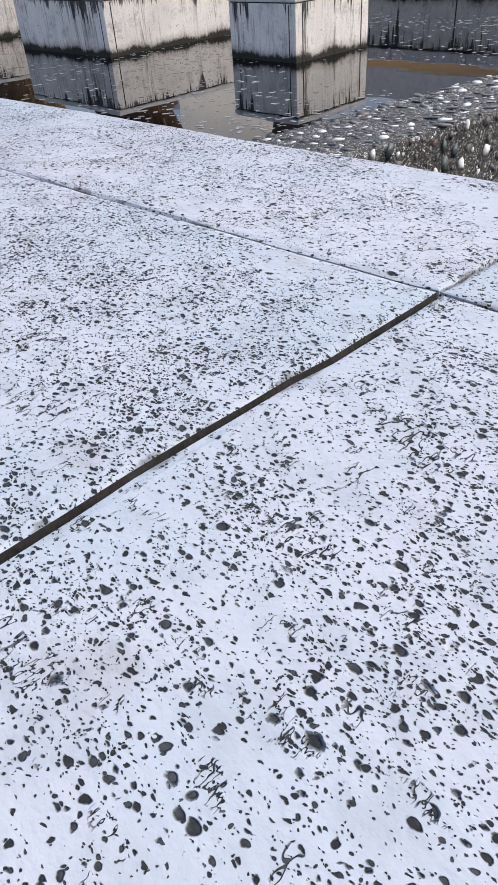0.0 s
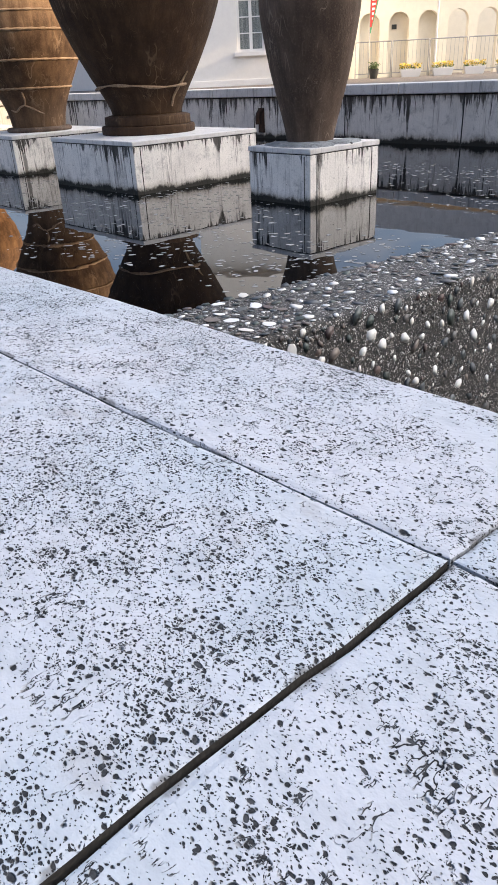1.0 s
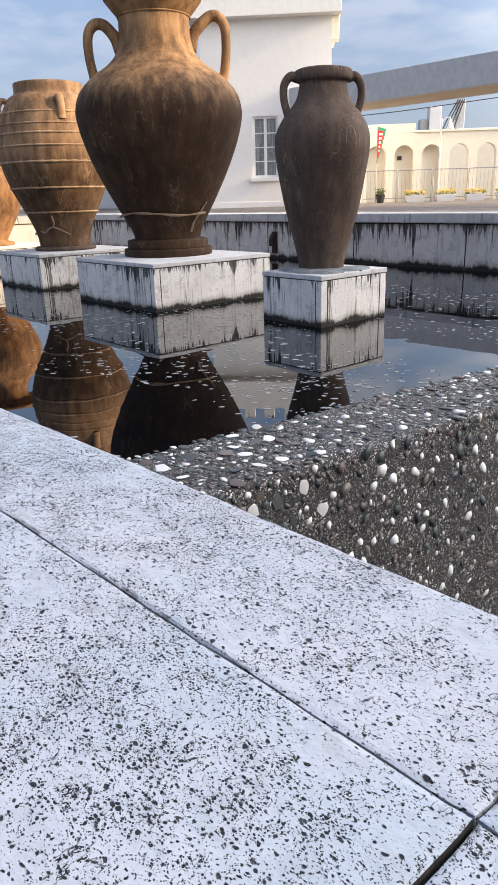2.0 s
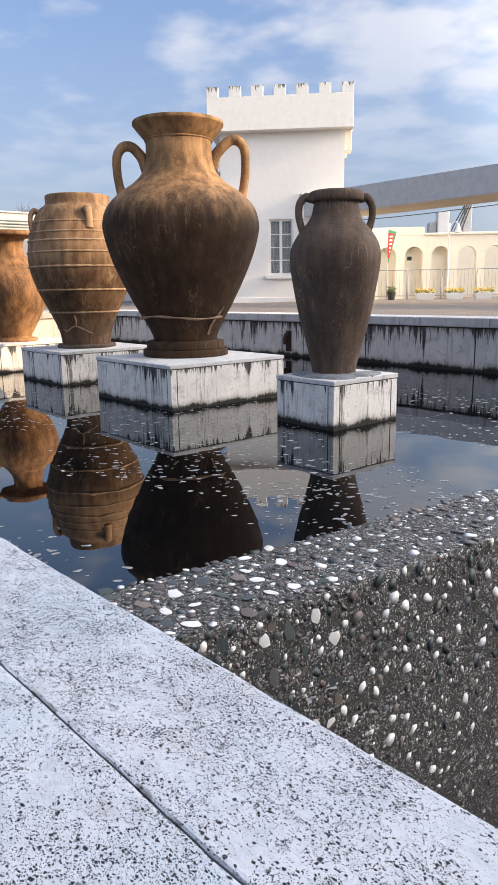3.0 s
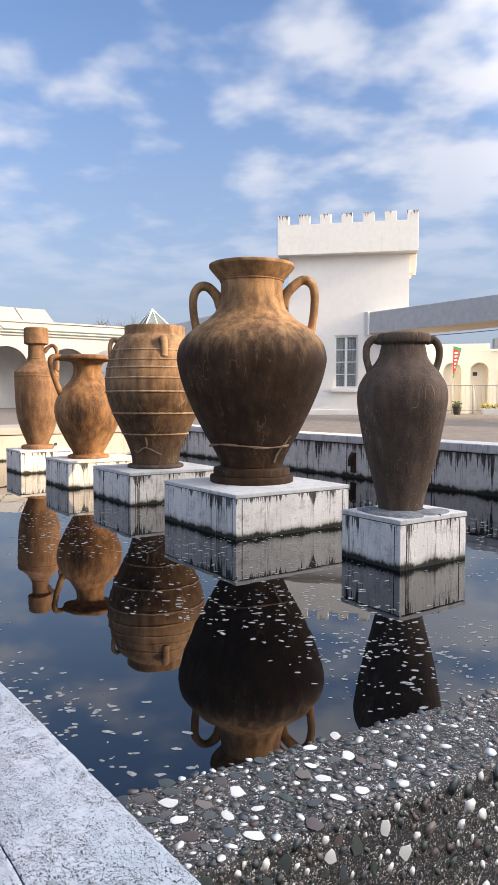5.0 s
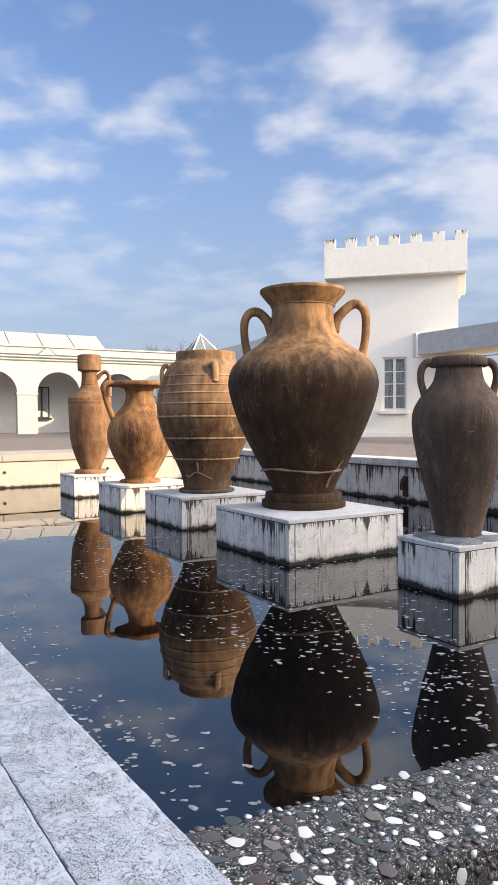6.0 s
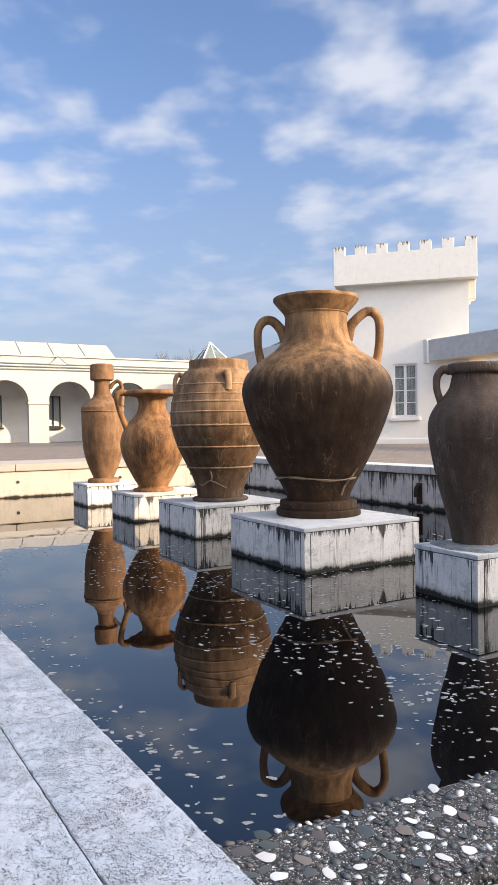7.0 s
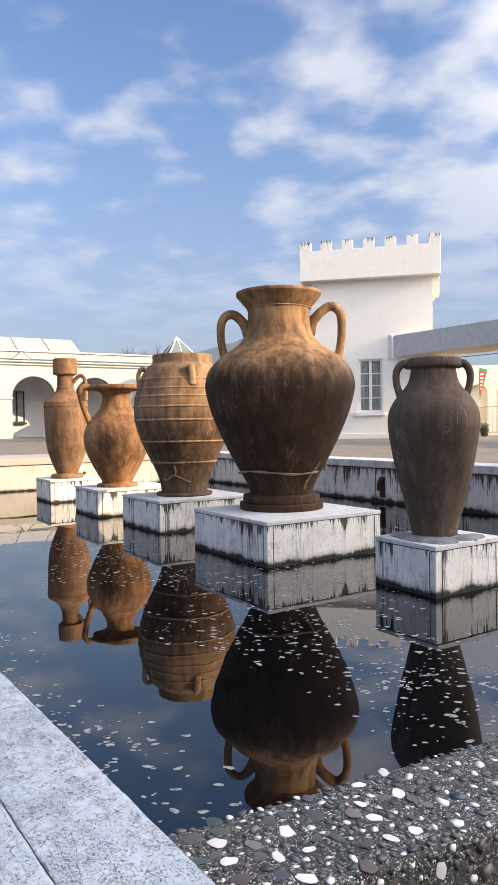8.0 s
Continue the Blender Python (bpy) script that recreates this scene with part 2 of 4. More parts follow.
def clay(name, light, dark, veins=0.3, rough=0.78, graded=None):
    """Fired clay, clouded, with run marks, pale scratches and sooty patches; the last triple (from, to, amount) gives
    the heights between which a darkened lower body passes raggedly into paler clay above."""
    m, nt, N, L, b = nodes_of(name)
    v = coords(nt, shift=False)
    vs = coords(nt, (1, 1, 0.22), shift=False)
    big, mid, run, fine = noise_node(nt, v, 1.7, 4), noise_node(nt, v, 7.0, 5), noise_node(nt, vs, 11.0, 5, 0.62), noise_node(nt, v, 70.0, 3)
    tone = blend(nt, span(nt, calc(nt, "ADD", calc(nt, "MULTIPLY", big, 0.5), calc(nt, "MULTIPLY", run, 0.5)), 0.36, 0.70), dark, light)
    tone = blend(nt, span(nt, mid, 0.5, 0.8, 0.0, 0.35), tone, tuple(c * 0.6 for c in dark))
    tone = blend(nt, span(nt, fine, 0.5, 0.75, 0.0, 0.3), tone, tuple(c * 1.3 for c in light))
    if graded:
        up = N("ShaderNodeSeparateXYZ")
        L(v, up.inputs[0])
        # tone set by height: darker clay below, lighter above, with a ragged edge
        paler = span(nt, calc(nt, "ADD", up.outputs["Z"], calc(nt, "MULTIPLY", calc(nt, "SUBTRACT", run, 0.5), 0.24)), graded[0], graded[1])
        tone = blend(nt, paler, blend(nt, graded[2], tone, tuple(c * 0.8 for c in dark)), blend(nt, 0.15, tone, light))
    crack = None
    for turn, squeeze, scale, gate in ((10, 0.10, 10.0, 2.6), (-24, 0.10, 16.0, 3.4), (38, 0.12, 24.0, 5.0)):
        lean = N("ShaderNodeMapping")
        lean.inputs["Rotation"].default_value = (radians(turn), radians(turn * 0.7), 0)
        lean.inputs["Scale"].default_value = (1, 1, squeeze)
        L(v, lean.inputs[0])
        ln = calc(nt, "ABSOLUTE", calc(nt, "SUBTRACT", noise_node(nt, lean.outputs[0], scale, 0.6, 0.4), 0.5), 0.0)
        one = calc(nt, "MULTIPLY", span(nt, ln, 0.004, 0.020, 1.0, 0.0), span(nt, noise_node(nt, v, gate, 3), 0.52, 0.66))
        crack = one if crack is None else calc(nt, "MAXIMUM", crack, one)
    scuff = calc(nt, "MULTIPLY", span(nt, noise_node(nt, v, 120.0, 3), 0.52, 0.66), span(nt, noise_node(nt, v, 5.0, 4), 0.5, 0.7))
    tone = blend(nt, calc(nt, "MULTIPLY", calc(nt, "MAXIMUM", crack, calc(nt, "MULTIPLY", scuff, 0.6)), veins), tone, tuple(0.5 * c + 0.14 * k for c, k in zip(light, (1.15, 0.9, 0.66))))
    L(tone, b.inputs["Base Color"])
    L(span(nt, mid, 0.2, 0.8, rough - 0.12, rough + 0.1), b.inputs["Roughness"])
    b.inputs["Specular IOR Level"].default_value = 0.15
    bumped(nt, b, calc(nt, "ADD", fine, calc(nt, "MULTIPLY", mid, 1.5)), 0.35, 0.008)
    return m


def aggregate(name):
    """Washed concrete: fine dark and brown gravel in grey cement."""
    m, nt, N, L, b = nodes_of(name)
    v = coords(nt, shift=False)
    tone, height = (0.044, 0.044, 0.043), None
    for scale, part_of in ((48.0, 0.30), (95.0, 0.55), (180.0, 0.70), (330.0, 0.80)):
        vo = N("ShaderNodeTexVoronoi")
        vo.inputs["Scale"].default_value = scale
        L(v, vo.inputs["Vector"])
        sep = N("ShaderNodeSeparateColor")
        L(vo.outputs["Color"], sep.inputs[0])
        cr = ramp_node(nt, [(0.0, (0.022, 0.027, 0.028)), (0.4, (0.052, 0.051, 0.049)), (0.66, (0.115, 0.098, 0.088)), (0.84, (0.30, 0.28, 0.26)), (0.95, (0.80, 0.79, 0.77))])
        L(sep.outputs[0], cr.inputs[0])
        grit = calc(nt, "MULTIPLY", calc(nt, "LESS_THAN", sep.outputs[1], part_of), span(nt, vo.outputs["Distance"], 0.38, 0.52, 1.0, 0.0))
        tone = blend(nt, grit, tone, cr.outputs[0])
        height = grit if height is None else calc(nt, "ADD", height, calc(nt, "MULTIPLY", grit, 0.5))
    tone = blend(nt, span(nt, noise_node(nt, v, 5.0, 4), 0.45, 0.75, 0.0, 0.55), tone, (0.04, 0.039, 0.036))
    L(tone, b.inputs["Base Color"])
    b.inputs["Specular IOR Level"].default_value = 0.3
    b.inputs["Roughness"].default_value = 0.72
    bumped(nt, b, height, 0.5, 0.003)
    return m


def stone(name, stops, rough=0.45, dull=0.4):
    m, nt, N, L, b = nodes_of(name)
    v = coords(nt)
    info = N("ShaderNodeObjectInfo")
    geo = N("ShaderNodeNewGeometry")
    pick = calc(nt, "FRACT", calc(nt, "ADD", info.outputs["Random"], geo.outputs["Random Per Island"]), 0.0)
    cr = ramp_node(nt, stops)
    L(pick, cr.inputs[0])
    n = noise_node(nt, v, 45.0, 4)
    L(blend(nt, span(nt, n, 0.4, 0.75, 0.0, dull), cr.outputs[0], (0.12, 0.12, 0.115)), b.inputs["Base Color"])
    b.inputs["Roughness"].default_value = rough
    bumped(nt, b, n, 0.2, 0.002)
    return m


def pool_water(name):
    m, nt, N, L, b = nodes_of(name)
    v = coords(nt, shift=False)
    b.inputs["Base Color"].default_value = (0.0012, 0.0018, 0.0025, 1)
    b.inputs["Roughness"].default_value = 0.012
    b.inputs["IOR"].default_value = 1.85
    bumped(nt, b, noise_node(nt, v, 2.2, 2), 0.02, 0.02)
    return m


def paving(name, c1, c2, pitch, yaw=0.0):
    """Flat slabs with thin joints, far from the walk."""
    m, nt, N, L, b = nodes_of(name)
    co = N("ShaderNodeTexCoord")
    mp = N("ShaderNodeMapping")
    mp.inputs["Rotation"].default_value = (0, 0, radians(-yaw))
    L(co.outputs["Object"], mp.inputs[0])
    br = N("ShaderNodeTexBrick")
    L(mp.outputs[0], br.inputs["Vector"])
    br.inputs["Scale"].default_value = 1.0
    br.inputs["Brick Width"].default_value, br.inputs["Row Height"].default_value = pitch * 2, pitch
    br.inputs["Mortar Size"].default_value = 0.012
    br.inputs["Color1"].default_value, br.inputs["Color2"].default_value = (*c1, 1), (*c2, 1)
    br.inputs["Mortar"].default_value = (0.05, 0.045, 0.04, 1)
    n = noise_node(nt, mp.outputs[0], 1.2, 5)
    L(blend(nt, span(nt, n, 0.4, 0.75, 0.0, 0.5), br.outputs[0], (0.09, 0.08, 0.075)), b.inputs["Base Color"])
    b.inputs["Roughness"].default_value = 0.8
    bumped(nt, b, noise_node(nt, mp.outputs[0], 40.0, 3), 0.2, 0.004)
    return m


def glass_dark(name):
    m, nt, N, L, b = nodes_of(name)
    b.inputs["Base Color"].default_value = (0.82, 0.86, 0.86, 1)
    b.inputs["Transmission Weight"].default_value = 0.92
    b.inputs["IOR"].default_value = 1.45
    b.inputs["Roughness"].default_value = 0.03
    return m


TRAVERTINE = travertine("travertine")
POOL_WALL = render_wall("streaked_concrete", (0.72, 0.69, 0.645), (0.06, 0.048, 0.038), 0.9, 0.048, 0.56, 0.5)
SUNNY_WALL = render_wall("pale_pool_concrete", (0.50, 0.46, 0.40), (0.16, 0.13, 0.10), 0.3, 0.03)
CAP = render_wall("weathered_cap", (0.62, 0.61, 0.595), (0.07, 0.06, 0.05), 0.75)
PLINTH = render_wall("plinth_concrete", (0.86, 0.825, 0.775), (0.06, 0.052, 0.045), 1.0, 0.036, 0.40, 0.19)
JOINT_DIRT = plain("joint_dirt", (0.06, 0.055, 0.05), (0.03, 0.028, 0.025), 20.0, 0.9, 0.5)
RUST = plain("rusty_iron", (0.060, 0.030, 0.018), (0.025, 0.017, 0.013), 14.0, 0.85, 0.5)
PLINTH_TOP = render_wall("plinth_slab", (0.68, 0.665, 0.65), (0.10, 0.09, 0.08), 0.45)
MORTAR = plain("grey_mortar", (0.30, 0.32, 0.33), (0.16, 0.17, 0.18), 12.0, 0.85, 0.8, 0.02)
WHITE = render_wall("white_render", (0.72, 0.71, 0.69), (0.36, 0.33, 0.30), 0.07, mottle=0.96)
STAINED = render_wall("stained_white_render", (0.74, 0.73, 0.70), (0.12, 0.11, 0.10), 0.16, None, 13.06, 0.36, 0.95)
# cream-white render of the sunlit arcade, its base darkened to offset the strong sun
ARCADE_WHITE = render_wall("dimmed_cream_white", (0.43, 0.41, 0.385), (0.25, 0.22, 0.19), 0.10, mottle=0.95)
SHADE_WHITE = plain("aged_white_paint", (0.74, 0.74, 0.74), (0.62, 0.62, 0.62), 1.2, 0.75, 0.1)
CREAM = render_wall("cream_render", (0.74, 0.69, 0.58), (0.4, 0.35, 0.28), 0.08, mottle=0.95)
GREY_BEAM = render_wall("grey_painted_concrete", (0.56, 0.57, 0.58), (0.2, 0.19, 0.18), 0.3)
SOFFIT = plain("tan_soffit", (0.56, 0.48, 0.36), (0.46, 0.39, 0.30), 1.5, 0.8, 0.1)
CLAY_BIG = clay("brown_clay", (0.42, 0.248, 0.122), (0.034, 0.019, 0.012), 0.24, graded=(1.26, 1.54, 0.88))
CLAY_GREY = clay("grey_brown_clay", (0.155, 0.110, 0.082), (0.060, 0.042, 0.032), 0.85)
CLAY_RING = clay("ochre_clay", (0.38, 0.235, 0.13), (0.058, 0.033, 0.020), 0.5, graded=(0.75, 1.3, 0.62))
CLAY_PALE = clay("pale_rope_clay", (0.42, 0.30, 0.19), (0.20, 0.13, 0.08), 0.3)
CLAY_RED = clay("terracotta", (0.38, 0.205, 0.092), (0.085, 0.042, 0.021), 0.25)
CLAY_TALL = clay("dull_terracotta", (0.30, 0.170, 0.088), (0.10, 0.055, 0.030), 0.35)
SCAR = plain("pale_clay_scar", (0.32, 0.22, 0.14), (0.17, 0.11, 0.07), 30.0, 0.85, 0.4)
AGGREGATE = aggregate("washed_aggregate")
PEBBLE_WHITE = stone("white_pebble", [(0.0, (0.80, 0.79, 0.76)), (0.6, (0.86, 0.86, 0.84)), (1.0, (0.70, 0.66, 0.60))], 0.45, 0.1)
PEBBLE_DARK = stone("dark_pebble", [(0.0, (0.042, 0.050, 0.060)), (0.25, (0.07, 0.085, 0.095)), (0.5, (0.048, 0.068, 0.058)), (0.7, (0.105, 0.105, 0.105)), (0.86, (0.10, 0.062, 0.056)), (1.0, (0.20, 0.17, 0.145))])
WATER = pool_water("still_dark_water")
FLECK = plain("pale_scum", (0.36, 0.36, 0.36), (0.18, 0.19, 0.19), 30.0, 0.9, 0.0)
PLAZA = paving("plaza_paving", (0.20, 0.165, 0.135), (0.16, 0.135, 0.115), 0.3, 47.5)
STEP = plain("pale_paving", (0.40, 0.365, 0.32), (0.33, 0.30, 0.265), 0.8, 0.8, 0.1)
DARK = plain("dark_frame", (0.03, 0.035, 0.035), (0.05, 0.05, 0.05), 8.0, 0.5, 0.05)
GLASS = glass_dark("window_glass")
CURTAIN = plain("grey_curtain", (0.34, 0.35, 0.34), (0.07, 0.075, 0.075), 2.0, 0.9, 0.1, stretch=(12, 12, 0.5))
METAL = plain("galvanised_steel", (0.42, 0.42, 0.41), (0.30, 0.30, 0.30), 8.0, 0.45, 0.05, metal=0.6)
ROOF = render_wall("stained_roof_panel", (0.38, 0.37, 0.355), (0.14, 0.11, 0.09), 0.8)
SLATE = plain("green_grey_roof", (0.12, 0.15, 0.15), (0.08, 0.10, 0.10), 3.0, 0.5, 0.2)
LEAF = plain("leaf_green", (0.07, 0.10, 0.03), (0.04, 0.07, 0.02), 20.0, 0.6, 0.2)
FLOWER = plain("yellow_blossom", (0.62, 0.42, 0.05), (0.45, 0.34, 0.06), 30.0, 0.7, 0.2)
BARK = plain("bare_twig", (0.12, 0.09, 0.07), (0.08, 0.06, 0.05), 10.0, 0.9, 0.3)
RED = plain("red_cloth", (0.50, 0.035, 0.03), (0.40, 0.03, 0.025), 5.0, 0.8, 0.1)
GREEN = plain("green_cloth", (0.03, 0.24, 0.12), (0.03, 0.19, 0.10), 5.0, 0.8, 0.1)
PALE = plain("pale_print", (0.75, 0.73, 0.70), (0.68, 0.66, 0.62), 5.0, 0.8, 0.1)
SCREW = plain("pot_black", (0.03, 0.03, 0.03), (0.05, 0.05, 0.05), 10.0, 0.6, 0.1)

# ---- building blocks ----
SITE = 47.5
UX, UY = math.cos(radians(SITE)), math.sin(radians(SITE))


def uv(u, v, z=0.0):
    """The world place of the pool's own axes: u across the pool, v along it."""
    return Vector((UX * u - UY * v, UY * u + UX * v, z))


def empty(name, place, yaw=0.0, label="", category="", group="", kind=""):
    ob = new(name)
    ob.matrix_world = pose(*place, 0, 0, yaw)
    return tagged(ob, label, category, group, kind)


FAR, PIVOT = 2.1, Vector((-0.013, 0.169, 1.303))


def far_empty(name, place, yaw=0.0, label="", category="", group="", kind=""):
    """A thing beyond the pool, drawn small and near, set out at its real distance."""
    ob = empty(name, PIVOT + (Vector(place) - PIVOT) * FAR, yaw, label, category, group, kind)
    ob.matrix_world = ob.matrix_world @ Matrix.Scale(FAR, 4)
    return ob


def part(name, bm, material, parent=None, label="", smooth=False):
    me = bpy.data.meshes.new(name)
    bmesh.ops.recalc_face_normals(bm, faces=bm.faces)
    bm.to_mesh(me)
    bm.free()
    if smooth:
        me.polygons.foreach_set("use_smooth", [True] * len(me.polygons))
    me.materials.append(material)
    ob = new(name, me)
    if parent is not None:
        ob.parent = parent
    return tagged(ob, label)


def box(x0, x1, y0, y1, z0, z1, bevel=0.0, seg=2, bm=None):
    bm = bm or bmesh.new()
    got = bmesh.ops.create_cube(bm, size=1.0)["verts"]
    for v in got:
        v.co = Vector(((x0 + x1) / 2 + v.co.x * (x1 - x0), (y0 + y1) / 2 + v.co.y * (y1 - y0), (z0 + z1) / 2 + v.co.z * (z1 - z0)))
    if bevel:
        edges = list({e for v in got for e in v.link_edges})
        bmesh.ops.bevel(bm, geom=edges, offset=bevel, segments=seg, affect="EDGES", profile=0.6)
    return bm


def prism(corners, z0, z1, bevel=0.0, seg=2):
    """An upright block over a four-cornered or other plan."""
    bm = bmesh.new()
    low = [bm.verts.new((x, y, z0)) for x, y in corners]
    top = [bm.verts.new((x, y, z1)) for x, y in corners]
    bm.faces.new(low[::-1])
    bm.faces.new(top)
    n = len(corners)
    for k in range(n):
        bm.faces.new((low[k], low[(k + 1) % n], top[(k + 1) % n], top[k]))
    if bevel:
        bmesh.ops.bevel(bm, geom=list(bm.edges), offset=bevel, segments=seg, affect="EDGES", profile=0.6)
    return bm


def smooth_line(points, steps):
    """Catmull-Rom through the points."""
    pts = [Vector(p) for p in points]
    pts = [pts[0] * 2 - pts[1]] + pts + [pts[-1] * 2 - pts[-2]]
    out = []
    for k in range(1, len(pts) - 2):
        a, b, c, d = pts[k - 1:k + 3]
        for i in range(steps):
            t = i / steps
            out.append(0.5 * ((2 * b) + (c - a) * t + (2 * a - 5 * b + 4 * c - d) * t * t + (3 * b - a - 3 * c + d) * t ** 3))
    return out + [pts[-2]]


def lathe(profile, steps=5, around=72, wobble=0.004, seed=0.0, closed=False):
    """A turned body from (radius, height) pairs, open at the mouth, slightly uneven as if thrown by hand."""
    line = smooth_line([(r, 0, z) for r, z in profile], steps)
    bm = bmesh.new()
    rings = []
    for p in line:
        ring = []
        for k in range(around):
            a = 2 * math.pi * k / around
            r = max(p.x, 0.001) + wobble * noise.noise(Vector((math.cos(a) * 1.5 + seed, math.sin(a) * 1.5, p.z * 2.5)))
            ring.append(bm.verts.new((r * math.cos(a), r * math.sin(a), p.z)))
        rings.append(ring)
    for lo, hi in zip(rings, rings[1:]):
        for k in range(around):
            bm.faces.new((lo[k], lo[(k + 1) % around], hi[(k + 1) % around], hi[k]))
    bm.faces.new(rings[0][::-1])
    if closed:
        bm.faces.new(rings[-1])
    return bm


def tube(points, radii, steps=8, around=14, flat=1.0):
    """A bent bar through points, with its thickness at each of them; flat squeezes it sideways."""
    line = smooth_line(points, steps)
    rads = [v.x for v in smooth_line([(r, 0, 0) for r in radii], steps)]
    bm = bmesh.new()
    rings, side = [], None
    for k, p in enumerate(line):
        way = (line[min(k + 1, len(line) - 1)] - line[max(k - 1, 0)]).normalized()
        if side is None:
            side = way.orthogonal().normalized() if abs(way.y) > 0.9 else Vector((0, 1, 0))
        side = (side - way * side.dot(way)).normalized()
        other = way.cross(side)
        rings.append([bm.verts.new(p + rads[k] * (math.cos(a) * side * flat + math.sin(a) * other)) for a in (2 * math.pi * i / around for i in range(around))])
    for lo, hi in zip(rings, rings[1:]):
        for k in range(around):
            bm.faces.new((lo[k], lo[(k + 1) % around], hi[(k + 1) % around], hi[k]))
    bm.faces.new(rings[0][::-1])
    bm.faces.new(rings[-1])
    return bm


def ring(radius, thick, z, around=72, lumps=0.0, tall=1.0):
    """A raised band round a turned body."""
    bm = bmesh.new()
    rows = []
    for k in range(around):
        a = 2 * math.pi * k / around
        t = thick * (1 + lumps * math.sin(k * 2 * math.pi / 3))
        rows.append([bm.verts.new(((radius + t * math.cos(b)) * math.cos(a), (radius + t * math.cos(b)) * math.sin(a), z + tall * t * math.sin(b))) for b in (2 * math.pi * i / 8 for i in range(8))])
    for k in range(around):
        lo, hi = rows[k], rows[(k + 1) % around]
        for i in range(8):
            bm.faces.new((lo[i], hi[i], hi[(i + 1) % 8], lo[(i + 1) % 8]))
    return bm


# ---- ground, pool and coping ----
BACK, LEFT, EDGE = 8.1, 14.83, 0.665     # pool walls in u and v, and the coping's edge in u
CAP_TOP, PLAZA_TOP, COPING, GROUND = 0.69, 0.85, 0.606, 0.352


def ground_sheet():
    """One sheet round the raised pool."""
    us = [-2500, -200, -40, -12, -3.2, 8.62, 12, 20, 40, 200, 2500]
    vs = [-2500, -200, -40, -14, -3.2, 17.4, 24, 60, 200, 2500]
    bm = bmesh.new()
    net = [[bm.verts.new(uv(u, v, GROUND)) for v in vs] for u in us]
    for i in range(len(us) - 1):
        for j in range(len(vs) - 1):
            if us[i] >= -3.3 and us[i + 1] <= 8.7 and vs[j] >= -3.3 and vs[j + 1] <= 17.5:
                continue
            bm.faces.new((net[i][j], net[i + 1][j], net[i + 1][j + 1], net[i][j + 1]))
    return tagged(part("ground", bm, PLAZA, None, "brown-grey stone paved plaza round the pool"), kind="structure")


ground_sheet()


def block_uv(name, u0, u1, v0, v1, z0, z1, material, label, bevel=0.01, parent=None):
    bm = prism([uv(u0, v0).xy, uv(u1, v0).xy, uv(u1, v1).xy, uv(u0, v1).xy], z0, z1, bevel)
    ob = part(name, bm, material, parent, label)
    return ob


def setting(ob):
    return tagged(ob, kind="structure")


# pool shell
setting(block_uv("pool_floor", -0.5, BACK + 0.4, -3.2, LEFT + 0.4, -1.3, -1.1, POOL_WALL, "dark concrete bed of the pool", 0))
setting(block_uv("wall_back", BACK, BACK + 0.5, -3.2, LEFT + 0.5, -1.1, 0.555, POOL_WALL, "streaked grey concrete pool wall above the water"))
setting(block_uv("wall_left", -0.6, BACK - 0.002, LEFT, LEFT + 0.5, -1.1, 0.53, SUNNY_WALL, "sunlit cream concrete pool wall with drain holes"))
setting(block_uv("wall_near", 0.0, EDGE - 0.20, -3.2, LEFT - 0.002, -1.1, COPING - 0.055, POOL_WALL, "concrete wall under the travertine coping"))
setting(block_uv("pit_wall", -3.2, BACK + 0.5, -3.4, -3.21, -1.1, 0.60, POOL_WALL, "concrete end wall of the dry channel"))

wall_back = bpy.data.objects["wall_back"]
for k in range(10):
    v = -2.3 + 1.82 * k
    block_uv("joint", BACK - 0.003, BACK + 0.004, v - 0.008, v + 0.008, 0.0, 0.55, JOINT_DIRT, "", 0, wall_back)
outlet = empty("outlet_pipe", uv(BACK, 8.45, 0.08), SITE, "short rusty outlet pipe with a flange on the pool wall", "pipe")
part("flange", box(-0.02, 0.0, -0.06, 0.06, 0.0, 0.34, 0.006), RUST, outlet)
part("spout", tube([(0.0, 0, 0.29), (-0.06, 0, 0.28), (-0.09, 0, 0.22), (-0.09, 0, 0.12)], [0.035, 0.035, 0.033, 0.033], 4, 10), RUST, outlet)

# cap stones along the back wall, with open joints
cap_back = setting(empty("cap_back", uv(BACK, 0), SITE, "weathered grey concrete cap along the pool wall"))
k = 0
v = -3.2
while v < LEFT - 0.1:
    v1 = min(v + 1.82, LEFT + 0.2)
    part("cap_stone", box(-0.045, 0.52, v + 0.006, v1 - 0.006, 0.57, CAP_TOP + random.uniform(-0.004, 0.004), 0.012), CAP, cap_back)
    v = v1
cap_left = setting(empty("cap_left", uv(0, LEFT), SITE, "pale sunlit stone cap along the pool wall"))
u = -0.6
while u < BACK - 0.1:
    u1 = min(u + 1.8, BACK - 0.06)
    part("cap_stone", box(u + 0.005, u1 - 0.005, -0.04, 0.55, 0.545, CAP_TOP + random.uniform(-0.003, 0.003), 0.012), STEP, cap_left)
    u = u1
setting(block_uv("pavement", -3.2, 8.62, LEFT + 0.56, 17.4, 0.1, 0.672, STEP, "pale paved strip beside the pool", 0.004))
